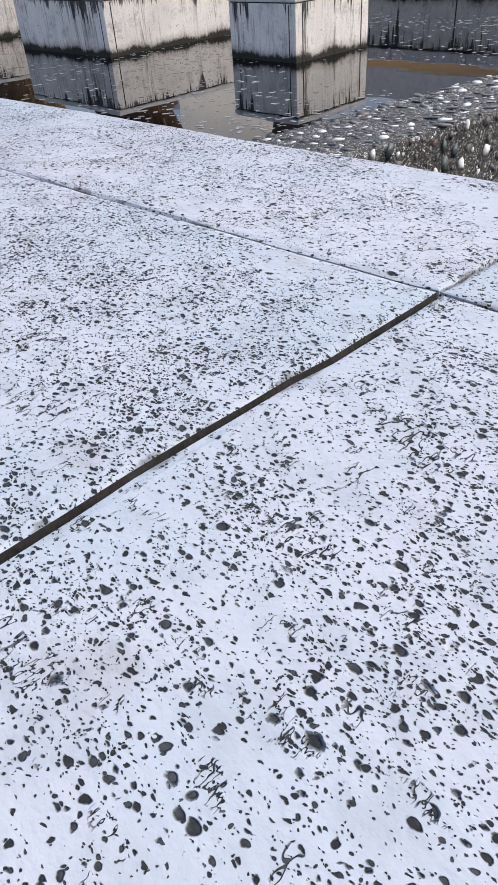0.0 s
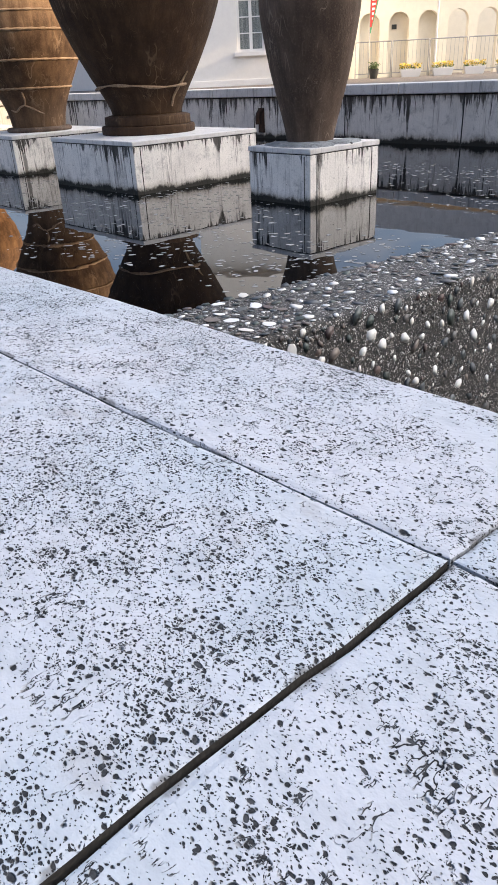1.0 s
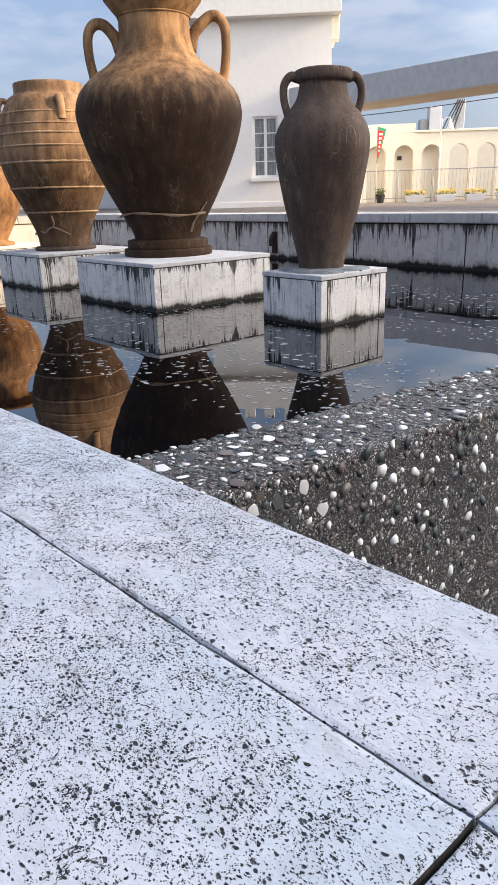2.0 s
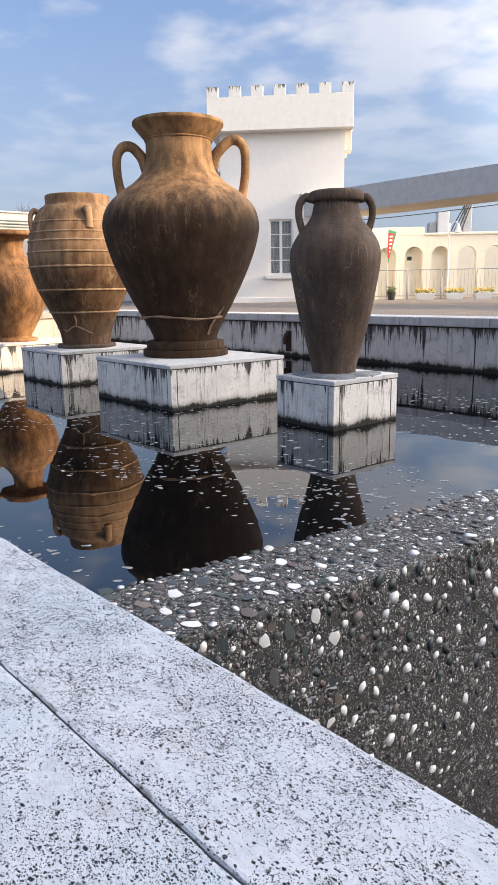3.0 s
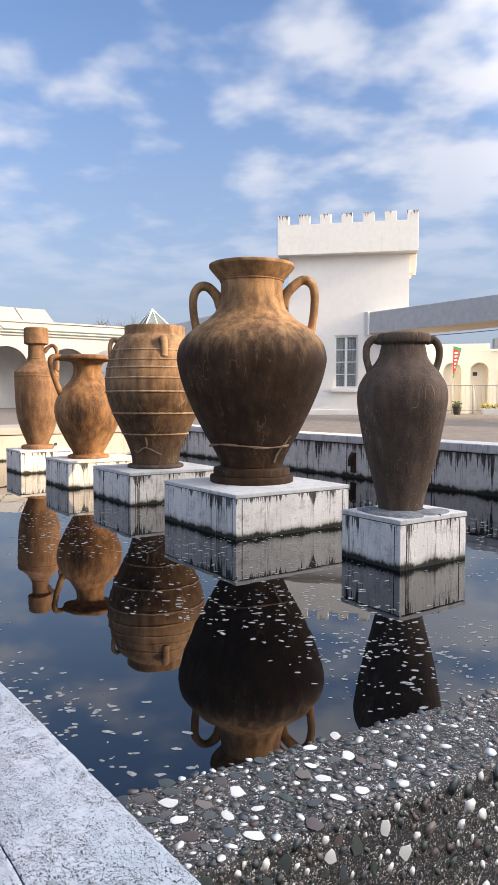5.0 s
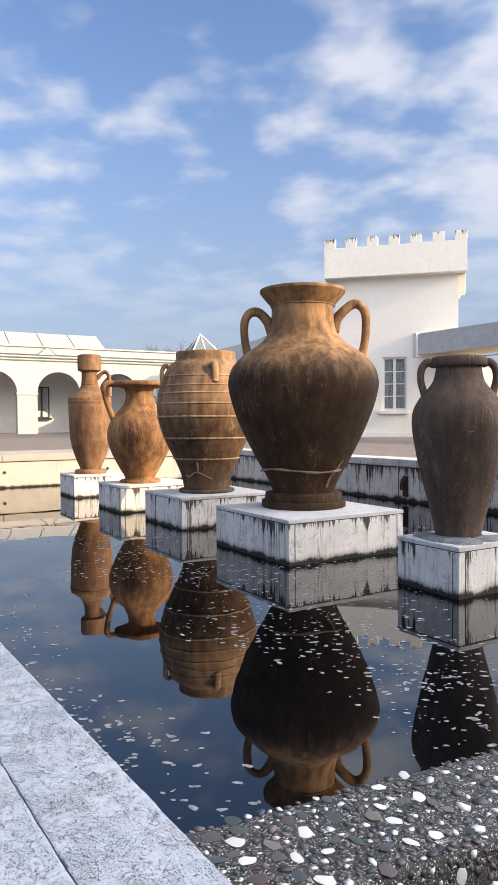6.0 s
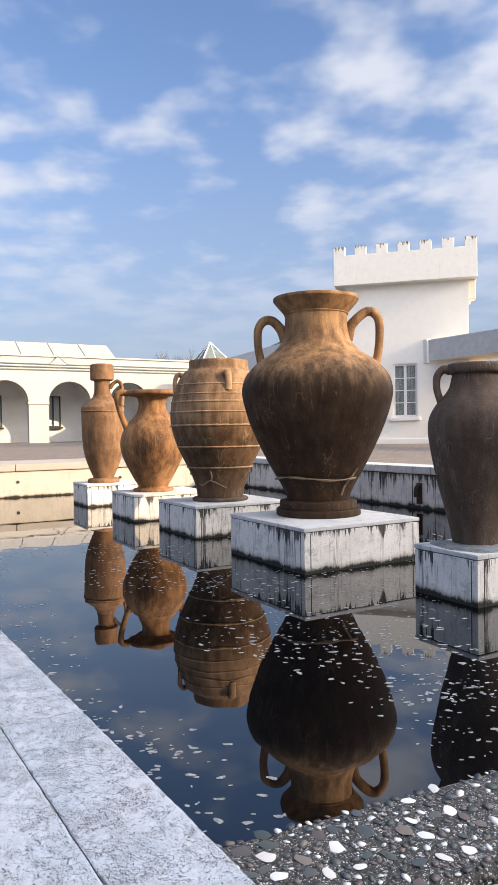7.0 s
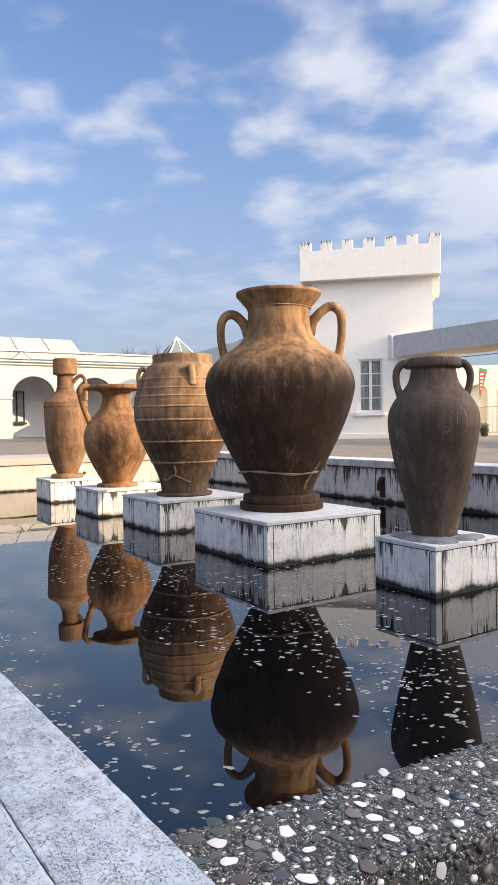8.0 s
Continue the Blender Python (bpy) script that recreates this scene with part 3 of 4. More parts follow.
# dark round drain holes in the sunlit wall
def drain_hole(u, z, size):
    bm = bmesh.new()
    bmesh.ops.create_cone(bm, cap_ends=True, segments=18, radius1=size, radius2=size * 0.9, depth=0.03)
    bmesh.ops.rotate(bm, verts=bm.verts, matrix=Matrix.Rotation(radians(90), 3, "X"))
    ob = part("drain_hole", bm, SCREW, None, "small round dark drain pipe in the pool wall")
    ob.matrix_world = Matrix.Translation(uv(u, LEFT - 0.004, z)) @ pose(0, 0, 0, 0, 0, SITE)
    tagged(ob, category="drain", group="drains in the wall")


for u, z in ((2.05, 0.30), (3.05, 0.32), (5.25, 0.32), (1.0, 0.30), (7.0, 0.33)):
    drain_hole(u, z, 0.034)

# water
bm = bmesh.new()
rim = [Vector((-0.70, 1.42, 0)), Vector((5.2, 6.65, 0)), uv(BACK + 0.1, LEFT + 0.1), uv(EDGE - 0.25, LEFT + 0.1)]
bm.faces.new([bm.verts.new(p) for p in rim])
tagged(part("water", bm, WATER, None, "still dark water that mirrors vases and sky"), kind="structure")

# travertine coping: border strip and paving slabs, in skewed rows
coping = setting(empty("coping", uv(0, 0), SITE, "pale pitted travertine coping slabs beside the water"))


def slab(u0, u1, v0, v1, top):
    """A travertine slab between two edges in u that run a little askew, with worn, chipped arrises."""
    def lines(a, b):
        n = max(2, int((b - a) / 0.03))
        return [a, a + 0.002, a + 0.005, a + 0.016] + [a + (b - a) * k / n for k in range(1, n)] + [b - 0.016, b - 0.005, b - 0.002, b]

    lu, lv = lines(u0, u1), lines(v0, v1)
    nu, nv = len(lu) - 1, len(lv) - 1
    bm = bmesh.new()
    grime = bm.verts.layers.float.new("grime")
    net = []
    for i in range(nu + 1):
        row = []
        for j in range(nv + 1):
            vv = lv[j]
            uu = lu[i] - 0.047 * (vv - 0.2)
            rim_d = min(i, j, nu - i, nv - j)
            worn = 0.0
            if rim_d == 0:
                worn = 0.0012 + 0.004 * max(0, noise.noise(Vector((uu * 14, vv * 14, 3.1))))
                uu += 0.0018 * noise.noise(Vector((uu * 50, vv * 50, 7)))
                vv += 0.0024 * noise.noise(Vector((uu * 50, vv * 50, 17)))
            if rim_d == 1:
                worn = 0.0006 + 0.004 * max(0, noise.noise(Vector((uu * 22, vv * 22, 9.1))) - 0.25)
            dz = 0.0012 * noise.noise(Vector((uu * 9, vv * 9, 1)))
            p = bm.verts.new((uu, vv, top + dz - worn))
            p[grime] = (1.0, 0.9, 0.6, 0.2)[rim_d] if rim_d < 4 else 0.0
            row.append(p)
        net.append(row)
    for i in range(nu):
        for j in range(nv):
            bm.faces.new((net[i][j], net[i + 1][j], net[i + 1][j + 1], net[i][j + 1]))
    rim = [net[i][0] for i in range(nu)] + [net[nu][j] for j in range(nv)] + [net[i][nv] for i in range(nu, 0, -1)] + [net[0][j] for j in range(nv, 0, -1)]
    low = [bm.verts.new((p.co.x, p.co.y, top - 0.055)) for p in rim]
    for k in range(len(rim)):
        n = (k + 1) % len(rim)
        bm.faces.new((rim[k], low[k], low[n], rim[n])).material_index = 1
    bm.faces.new(low)
    ob = part("slab", bm, TRAVERTINE, coping, smooth=False)
    ob.data.materials.append(JOINT_DIRT if u1 < 0.5 else TRAVERTINE)
    return ob


JOINT = 0.002
rows = [-3.1, -1.455, 0.195, 1.845, 3.495, 5.145, 6.795, 8.445, 10.095, 11.745, 13.395, 14.8]
for a, b in zip(rows, rows[1:]):
    lift = random.uniform(-0.0015, 0.0015)
    slab(0.4705, EDGE, a + JOINT, b - JOINT * 0.2, COPING + lift)
for a, b in zip(rows, rows[1:]):
    lift = 0.0018 if abs(a - 0.195) < 0.01 else random.uniform(-0.002, 0.001)
    slab(-0.75, 0.4705 - 0.0025, a + JOINT, b - JOINT, COPING + lift)
    slab(-1.97, -0.758, a + JOINT, b - JOINT, COPING + random.uniform(-0.002, 0.001))
    slab(-3.19, -1.978, a + JOINT, b - JOINT, COPING + random.uniform(-0.002, 0.001))
setting(block_uv("slab_bed", -3.2, 0.44, -3.2, LEFT - 0.01, 0.3, COPING - 0.011, JOINT_DIRT, "dark dirt-filled mortar bed in the slab joints", 0))

# pebble-dashed weir wall
WEIR = 41.5
wall_weir = setting(empty("wall_weir", (0, 0, 0), WEIR, "dark washed-aggregate wall with white and grey pebbles"))
WEIR_NEAR, WEIR_FAR, WEIR_TOP = 1.37, 1.735, 0.275
weir_mesh = box(-0.55, 8.1, WEIR_NEAR, WEIR_FAR, -1.1, WEIR_TOP, 0.035, 4)
for p in weir_mesh.verts:
    if p.co.y < 1.5 and p.co.z < -0.5:
        p.co.y -= 0.10
part("core", weir_mesh, AGGREGATE, wall_weir, smooth=False)

# ---- plinths ----
def plinth(u0, u1, v0, v1, top, label, slabs=True):
    ob = empty("plinth", uv((u0 + u1) / 2, (v0 + v1) / 2, -1.1), SITE, label, "plinth", "plinths in the pool")
    a, b = (u1 - u0) / 2, (v1 - v0) / 2
    part("base", box(-a + 0.005, a - 0.005, -b + 0.005, b - 0.005, 0, 1.1 + top - 0.043, 0.006), PLINTH, ob)
    part("bed_joint", box(-a + 0.012, a - 0.012, -b + 0.012, b - 0.012, 1.1 + top - 0.043, 1.1 + top - 0.036), JOINT_DIRT, ob, "dark dirty bed joint")
    for x in (-a + 0.07, a - 0.09):
        part("seam", box(x, x + 0.007, -b + 0.002, -b + 0.0075, 0.9, 1.1 + top - 0.05), JOINT_DIRT, ob, "dark dirty seam")
    part("seam", box(-a + 0.002, -a + 0.0075, -b + 0.06, -b + 0.066, 0.9, 1.1 + top - 0.05), JOINT_DIRT, ob, "dark dirty seam")
    part("top_slab", box(-a, a, -b, b, 1.1 + top - 0.036, 1.1 + top, 0.006), PLINTH_TOP, ob, "pale weathered stone slab")
    return ob


plinth(3.605, 5.005, 5.24, 6.64, 0.42, "broad white concrete plinth with black streaks in the water")
broken = plinth(3.99, 4.765, 3.60, 4.25, 0.385, "white concrete plinth with a cracked, patched top slab")
plinth(3.69, 5.00, 7.67, 8.85, 0.40, "white concrete plinth with a black waterline")
plinth(3.63, 4.88, 9.62, 10.62, 0.40, "sunlit white concrete plinth with a dark waterline")
plinth(3.67, 4.70, 12.05, 12.95, 0.40, "sunlit white concrete plinth at the pool's far end")


def mortar_patch(parent, cx, cy, rx, ry, z, seed):
    """A lumpy trowelled patch on a slab."""
    bm = bmesh.new()
    rings, n = [], 26
    for k, f in enumerate((1.0, 0.93, 0.75, 0.45, 0.15)):
        row = []
        for i in range(n):
            a = 2 * math.pi * i / n
            e = 1 + 0.22 * noise.noise(Vector((math.cos(a) * 1.6, math.sin(a) * 1.6, seed)))
            x, y = cx + rx * f * e * math.cos(a), cy + ry * f * e * math.sin(a)
            row.append(bm.verts.new((x, y, z + (0, 0.014, 0.02, 0.024, 0.022)[k] + (0.006 * noise.noise(Vector((x * 20, y * 20, seed))) if k else 0))))
        rings.append(row)
    for lo, hi in zip(rings, rings[1:]):
        for i in range(n):
            bm.faces.new((lo[i], lo[(i + 1) % n], hi[(i + 1) % n], hi[i]))
    bm.faces.new(rings[-1])
    return part("mortar_patch", bm, MORTAR, parent, "rough blue-grey mortar patch", smooth=True)


part("crack", tube([(0.06, -0.326, 1.486), (0.10, -0.20, 1.487), (0.16, -0.12, 1.487), (0.20, 0.05, 1.487), (0.17, 0.2, 1.487), (0.22, 0.32, 1.486)], [0.006, 0.008, 0.007, 0.008, 0.006, 0.005], 4, 6), JOINT_DIRT, broken, "dark open crack")
mortar_patch(broken, -0.17, -0.02, 0.19, 0.30, 1.484, 2.0)
mortar_patch(broken, 0.10, -0.20, 0.20, 0.10, 1.484, 6.0)

# ---- vases ----
def vase(name, place, yaw, label, material, profile, seed, around=72, wobble=0.006):
    ob = empty(name, place, yaw, label, "vase", "clay vases on plinths")
    part("body", lathe(profile, 6, around, wobble, seed), material, ob, smooth=True)
    return ob


VASE_BIG, VASE_GREY = uv(4.36, 6.07, 0.42), uv(4.365, 3.95, 0.385)
VASE_RING, VASE_RED, VASE_TALL = uv(4.33, 8.25, 0.40), uv(4.15, 10.15, 0.40), uv(4.12, 12.5, 0.40)

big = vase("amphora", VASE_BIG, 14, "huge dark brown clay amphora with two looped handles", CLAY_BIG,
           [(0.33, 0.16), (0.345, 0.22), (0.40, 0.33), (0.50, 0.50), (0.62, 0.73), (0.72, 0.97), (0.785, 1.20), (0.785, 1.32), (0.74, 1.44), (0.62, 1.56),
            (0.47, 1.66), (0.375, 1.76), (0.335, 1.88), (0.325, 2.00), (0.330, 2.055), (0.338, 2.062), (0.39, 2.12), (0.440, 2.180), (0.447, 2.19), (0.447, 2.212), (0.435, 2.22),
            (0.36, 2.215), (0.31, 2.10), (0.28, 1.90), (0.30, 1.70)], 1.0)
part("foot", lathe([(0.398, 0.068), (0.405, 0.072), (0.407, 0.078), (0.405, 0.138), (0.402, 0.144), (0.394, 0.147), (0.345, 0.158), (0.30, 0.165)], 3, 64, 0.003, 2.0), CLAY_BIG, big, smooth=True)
part("foot_ring", lathe([(0.437, 0.0), (0.444, 0.004), (0.445, 0.012), (0.445, 0.058), (0.442, 0.066), (0.432, 0.07), (0.38, 0.072)], 3, 64, 0.003, 3.0), CLAY_BIG, big, smooth=True)
part("neck_band", ring(0.331, 0.008, 2.052), CLAY_BIG, big, smooth=True)
for side, out, up in ((-1, 0.61, 0.01), (1, 0.655, 0.075)):
    part("handle", tube([(side * 0.315, 0, 1.80), (side * 0.37, 0, 1.90 + up * 0.5), (side * (out - 0.15), 0, 1.985 + up), (side * (out - 0.06), 0, 1.985 + up), (side * out, 0, 1.90 + up), (side * (out + 0.005), 0, 1.75 + up * 0.5), (side * (out - 0.02), 0, 1.60), (side * (out - 0.05), 0, 1.52)],
                        [0.072, 0.054, 0.048, 0.047, 0.045, 0.043, 0.046, 0.062]), CLAY_BIG, big, smooth=True)

scar = [(0.455 + 0.008 * math.sin(k * 2.3), radians(-165 + k * 10), 0.40 + 0.018 * math.sin(k * 0.55) - 0.004 * abs(k - 7)) for k in range(14)]
part("crack", tube([((r + 0.006) * math.cos(a), (r + 0.006) * math.sin(a), z) for r, a, z in scar], [0.010 + 0.004 * math.sin(k * 1.7) for k in range(14)], 3, 6, 1.0), SCAR, big, "pale mended crack")
part("crack", tube([(0.365 * math.cos(radians(-52)), 0.365 * math.sin(radians(-52)), 0.22), (0.40 * math.cos(radians(-50)), 0.40 * math.sin(radians(-50)), 0.31), (0.462 * math.cos(radians(-44)), 0.462 * math.sin(radians(-44)), 0.41), (0.51 * math.cos(radians(-40)), 0.51 * math.sin(radians(-40)), 0.49)], [0.011, 0.012, 0.011, 0.006], 4, 6), SCAR, big, "pale mended crack")

big.matrix_world = big.matrix_world @ Matrix.Diagonal((1.0, 1.0, 1.025, 1.0))

grey = vase("tall_jar", VASE_GREY, 14, "dull grey-brown clay jar with two small loop handles", CLAY_GREY,
            [(0.172, 0.0), (0.178, 0.02), (0.195, 0.11), (0.240, 0.29), (0.286, 0.47), (0.322, 0.65), (0.352, 0.82), (0.360, 0.93), (0.345, 1.02), (0.295, 1.11), (0.235, 1.18),
             (0.195, 1.24), (0.178, 1.31), (0.175, 1.345), (0.20, 1.352), (0.212, 1.37), (0.214, 1.40), (0.205, 1.425), (0.18, 1.43), (0.155, 1.40), (0.145, 1.30), (0.16, 1.2)], 5.0)
for side in (-1, 1):
    part("handle", tube([(side * 0.19, 0, 1.375), (side * 0.245, 0, 1.385), (side * 0.29, 0, 1.33), (side * 0.295, 0, 1.24), (side * 0.27, 0, 1.15), (side * 0.25, 0, 1.11)],
                        [0.035, 0.033, 0.03, 0.028, 0.03, 0.04]), CLAY_GREY, grey, smooth=True)

ringed = vase("storage_jar", VASE_RING, 14, "ochre clay storage jar with raised rope bands", CLAY_RING,
              [(0.300, 0.03), (0.305, 0.06), (0.325, 0.18), (0.365, 0.30), (0.42, 0.43), (0.485, 0.56), (0.56, 0.72), (0.62, 0.90), (0.645, 1.06), (0.637, 1.22), (0.60, 1.40), (0.55, 1.54),
               (0.475, 1.67), (0.405, 1.72), (0.393, 1.76), (0.393, 1.82), (0.385, 1.84), (0.35, 1.84), (0.34, 1.78), (0.36, 1.65), (0.45, 1.5)], 9.0, 80)
part("foot", lathe([(0.36, 0.0), (0.37, 0.01), (0.37, 0.03), (0.35, 0.045), (0.28, 0.05)], 2, 64, 0.002, 3.0), CLAY_GREY, ringed, "dark clay foot ring", smooth=True)
for z, r, t in ((0.445, 0.428, 0.012), (0.715, 0.559, 0.012), (0.99, 0.636, 0.014), (1.16, 0.643, 0.011), (1.29, 0.624, 0.012), (1.39, 0.602, 0.010), (1.51, 0.561, 0.012)):
    part("band", ring(r, t, z, 96, 0.3), CLAY_PALE, ringed, "pale rope band", smooth=True)
for a in (-72, 108, 18 + 180):
    h = part("handle", tube([(0.47, 0, 1.63), (0.535, 0, 1.655), (0.572, 0, 1.61), (0.585, 0, 1.54), (0.578, 0, 1.47), (0.575, 0, 1.43)], [0.034, 0.032, 0.03, 0.029, 0.03, 0.036], 6, 12, 1.5), CLAY_RING, ringed, smooth=True)
    h.matrix_local = pose(0, 0, 0, 0, 0, a)

def on_jar(r, deg, z):
    return (r * math.cos(radians(deg)), r * math.sin(radians(deg)), z)


for way in ([(0.416, -101, 0.41), (0.378, -100, 0.33), (0.358, -103, 0.275)], [(0.360, -103, 0.28), (0.354, -112, 0.26), (0.341, -124, 0.215), (0.346, -136, 0.235)], [(0.358, -102, 0.275), (0.352, -92, 0.25), (0.340, -80, 0.21), (0.333, -70, 0.185)]):
    part("crack", tube([on_jar(*p) for p in way], [0.010, 0.012, 0.010, 0.006][:len(way)], 4, 6), SCAR, ringed, "pale mended crack")

red = vase("pitcher", VASE_RED, 42, "orange terracotta pitcher with wide lip and side handle", CLAY_RED,
           [(0.30, 0.0), (0.31, 0.01), (0.305, 0.04), (0.235, 0.06), (0.24, 0.10), (0.30, 0.20), (0.37, 0.33), (0.45, 0.50), (0.495, 0.67), (0.488, 0.82), (0.43, 0.97), (0.33, 1.10),
            (0.245, 1.20), (0.21, 1.30), (0.21, 1.40), (0.25, 1.455), (0.36, 1.475), (0.415, 1.49), (0.42, 1.53), (0.39, 1.555), (0.30, 1.545), (0.20, 1.49), (0.17, 1.35)], 13.0, 64)
for side in (-1, 1):
    part("handle", tube([(-0.38, 0, 1.51), (-0.50, 0, 1.52), (-0.555, 0, 1.46), (-0.52, 0, 1.27), (-0.46, 0, 1.10), (-0.40, 0, 0.98)] if side < 0 else
                        [(0.36, 0, 1.52), (0.46, 0, 1.53), (0.50, 0, 1.44), (0.47, 0, 1.26), (0.43, 0, 1.10), (0.39, 0, 0.98)],
                        [0.05, 0.05, 0.045, 0.042, 0.045, 0.06]), CLAY_RED, red, smooth=True)

tall = vase("lekythos", VASE_TALL, 14, "tall reddish clay flask with cup mouth and one handle", CLAY_TALL,
            [(0.28, 0.0), (0.285, 0.01), (0.285, 0.055), (0.25, 0.075), (0.19, 0.085), (0.20, 0.12), (0.25, 0.24), (0.31, 0.40), (0.355, 0.58), (0.375, 0.80), (0.383, 1.10), (0.385, 1.34),
             (0.378, 1.385), (0.33, 1.43), (0.24, 1.50), (0.175, 1.58), (0.148, 1.68), (0.143, 1.80), (0.148, 1.86), (0.205, 1.885), (0.213, 1.92), (0.213, 2.13), (0.20, 2.165), (0.17, 2.165), (0.16, 2.0)], 17.0, 64)
part("band", ring(0.386, 0.012, 1.31), CLAY_TALL, tall, smooth=True)
part("band", ring(0.150, 0.012, 1.63), CLAY_TALL, tall, smooth=True)
part("handle", tube([(0.14, 0, 1.74), (0.22, 0, 1.83), (0.30, 0, 1.86), (0.36, 0, 1.78), (0.375, 0, 1.60), (0.36, 0, 1.40)], [0.04, 0.035, 0.035, 0.035, 0.034, 0.045]), CLAY_TALL, tall, smooth=True)


# ---- buildings ----
def arched_wall(length, height, thick, arches, spring, foot=0.0, seg=14):
    """A wall along x with round-headed openings through it; arches are (from, to) along x, foot their sill height."""
    bm = bmesh.new()

    def strip(x0, x1, a0, a1):
        """A slice of wall from height a0/a1 at its two sides to the top, with its underside."""
        p = [bm.verts.new(c) for c in ((x0, 0, a0), (x1, 0, a1), (x1, 0, height), (x0, 0, height), (x0, thick, a0), (x1, thick, a1), (x1, thick, height), (x0, thick, height))]
        for f in ((0, 1, 2, 3), (5, 4, 7, 6), (3, 2, 6, 7), (1, 0, 4, 5)):
            bm.faces.new([p[i] for i in f])

    def jamb(x, z0, z1):
        bm.faces.new([bm.verts.new(c) for c in ((x, 0, z0), (x, thick, z0), (x, thick, z1), (x, 0, z1))])

    x = 0.0
    for x0, x1 in arches:
        if x0 > x:
            strip(x, x0, 0, 0)
        jamb(x0, 0, spring)
        jamb(x1, 0, spring)
        r, c = (x1 - x0) / 2, (x0 + x1) / 2
        for k in range(seg):
            a, b = math.pi * (1 - k / seg), math.pi * (1 - (k + 1) / seg)
            strip(c + r * math.cos(a), c + r * math.cos(b), spring + r * math.sin(a), spring + r * math.sin(b))
        if foot > 0:
            p = [(x0, 0.02, 0), (x1, 0.02, 0), (x1, 0.02, foot), (x0, 0.02, foot), (x0, thick - 0.02, 0), (x1, thick - 0.02, 0), (x1, thick - 0.02, foot), (x0, thick - 0.02, foot)]
            p = [bm.verts.new(q) for q in p]
            for f in ((0, 1, 2, 3), (5, 4, 7, 6), (3, 2, 6, 7)):
                bm.faces.new([p[i] for i in f])
        x = x1
    if x < length:
        strip(x, length, 0, 0)
    jamb(0, 0, height)
    jamb(length, 0, height)
    bmesh.ops.remove_doubles(bm, verts=bm.verts, dist=0.0005)
    return bm


def small_window(parent, x, y, z, w, h, cols, rows, depth=0.1, white=True):
    """A casement window in a wall that faces -y: frame, panes, bars and sill."""
    win = empty("window", (0, 0, 0))
    win.parent = parent
    win.matrix_local = pose(x, y, z)
    col = SHADE_WHITE if white else DARK
    t = 0.06
    for name, a in (("stile", (0, t, 0, h)), ("stile", (w - t, w, 0, h)), ("rail", (t, w - t, 0, t)), ("rail", (t, w - t, h - t, h)), ("mullion", (w / 2 - 0.04, w / 2 + 0.04, t, h - t))):
        part(name, box(a[0], a[1], -0.02, depth, a[2], a[3], 0.003), col, win)
    for c in range(cols):
        x0, x1 = c * w / cols + t * 0.7, (c + 1) * w / cols - t * 0.7
        for r in range(rows):
            z0, z1 = t + r * (h - 2 * t) / rows, t + (r + 1) * (h - 2 * t) / rows
            part("pane", box(x0, x1, 0.02, 0.03, z0 + 0.01, z1 - 0.01), GLASS, win).visible_shadow = False
            if r:
                part("glazing_bar", box(x0, x1, 0.0, 0.04, z0 - 0.012, z0 + 0.012), col, win)
    part("sill", box(-0.09, w + 0.09, -0.19, -0.021, -0.11, -0.005, 0.008), col, win)
    return win


# crenellated tower
FACE = 21.55
tower = far_empty("tower", (-1.8, FACE, PLAZA_TOP), 2.0, "white rendered tower with battlements and a small window", "tower")
TX0, TX1 = -1.75, 1.89      # shaft sides, from the tower's middle
wx0, wx1, wz0, wz1 = -0.335, 0.385, 0.82, 2.44


def pierced_block(x0, x1, y0, y1, z1, hole, deep):
    """A solid block whose front has one recess."""
    bm = bmesh.new()
    xs, zs = (x0, hole[0], hole[1], x1), (0, hole[2], hole[3], z1)
    net = [[bm.verts.new((x, y0, z)) for z in zs] for x in xs]
    for a in range(3):
        for b in range(3):
            if (a, b) != (1, 1):
                bm.faces.new((net[a][b], net[a + 1][b], net[a + 1][b + 1], net[a][b + 1]))
    mouth = [net[1][1], net[2][1], net[2][2], net[1][2]]
    back = [bm.verts.new((p.co.x, y0 + deep, p.co.z)) for p in mouth]
    for k in range(4):
        bm.faces.new((mouth[k], mouth[(k + 1) % 4], back[(k + 1) % 4], back[k]))
    bm.faces.new(back)
    rear = [bm.verts.new((x, y1, z)) for x, z in ((x0, 0), (x1, 0), (x1, z1), (x0, z1))]
    bm.faces.new(rear)
    bm.faces.new([net[0][k] for k in range(4)] + [rear[3], rear[0]])
    bm.faces.new([net[3][k] for k in range(4)] + [rear[2], rear[1]])
    bm.faces.new([net[k][3] for k in range(4)] + [rear[2], rear[3]])
    bm.faces.new([net[k][0] for k in range(4)] + [rear[1], rear[0]])
    return bm


part("shaft", pierced_block(TX0, TX1, 0.0, 4.2, 4.87, (wx0, wx1, wz0, wz1), 0.3), WHITE, tower)
PX0, PX1 = -2.06, 2.12
part("parapet", box(PX0, PX1, -0.34, 4.5, 4.86, 5.76, 0.01), STAINED, tower)
for k in range(7):
    x0 = PX0 + k * (PX1 - PX0 - 0.34) / 6
    for y0 in (-0.34, 4.26):
        part("merlon", box(x0, x0 + 0.34, y0, y0 + 0.24, 5.755, 6.04 + random.uniform(-0.01, 0.01), 0.015), STAINED, tower)
for k in range(1, 6):
    y0 = -0.34 + k * 4.6 / 6
    part("merlon", box(PX1 - 0.24, PX1, y0, y0 + 0.34, 5.755, 6.04, 0.015), STAINED, tower)
part("corbel", box(TX1, TX1 + 0.20, 0.05, 0.45, 4.28, 4.855, 0.02), CREAM, tower, "cream corbel under the parapet")
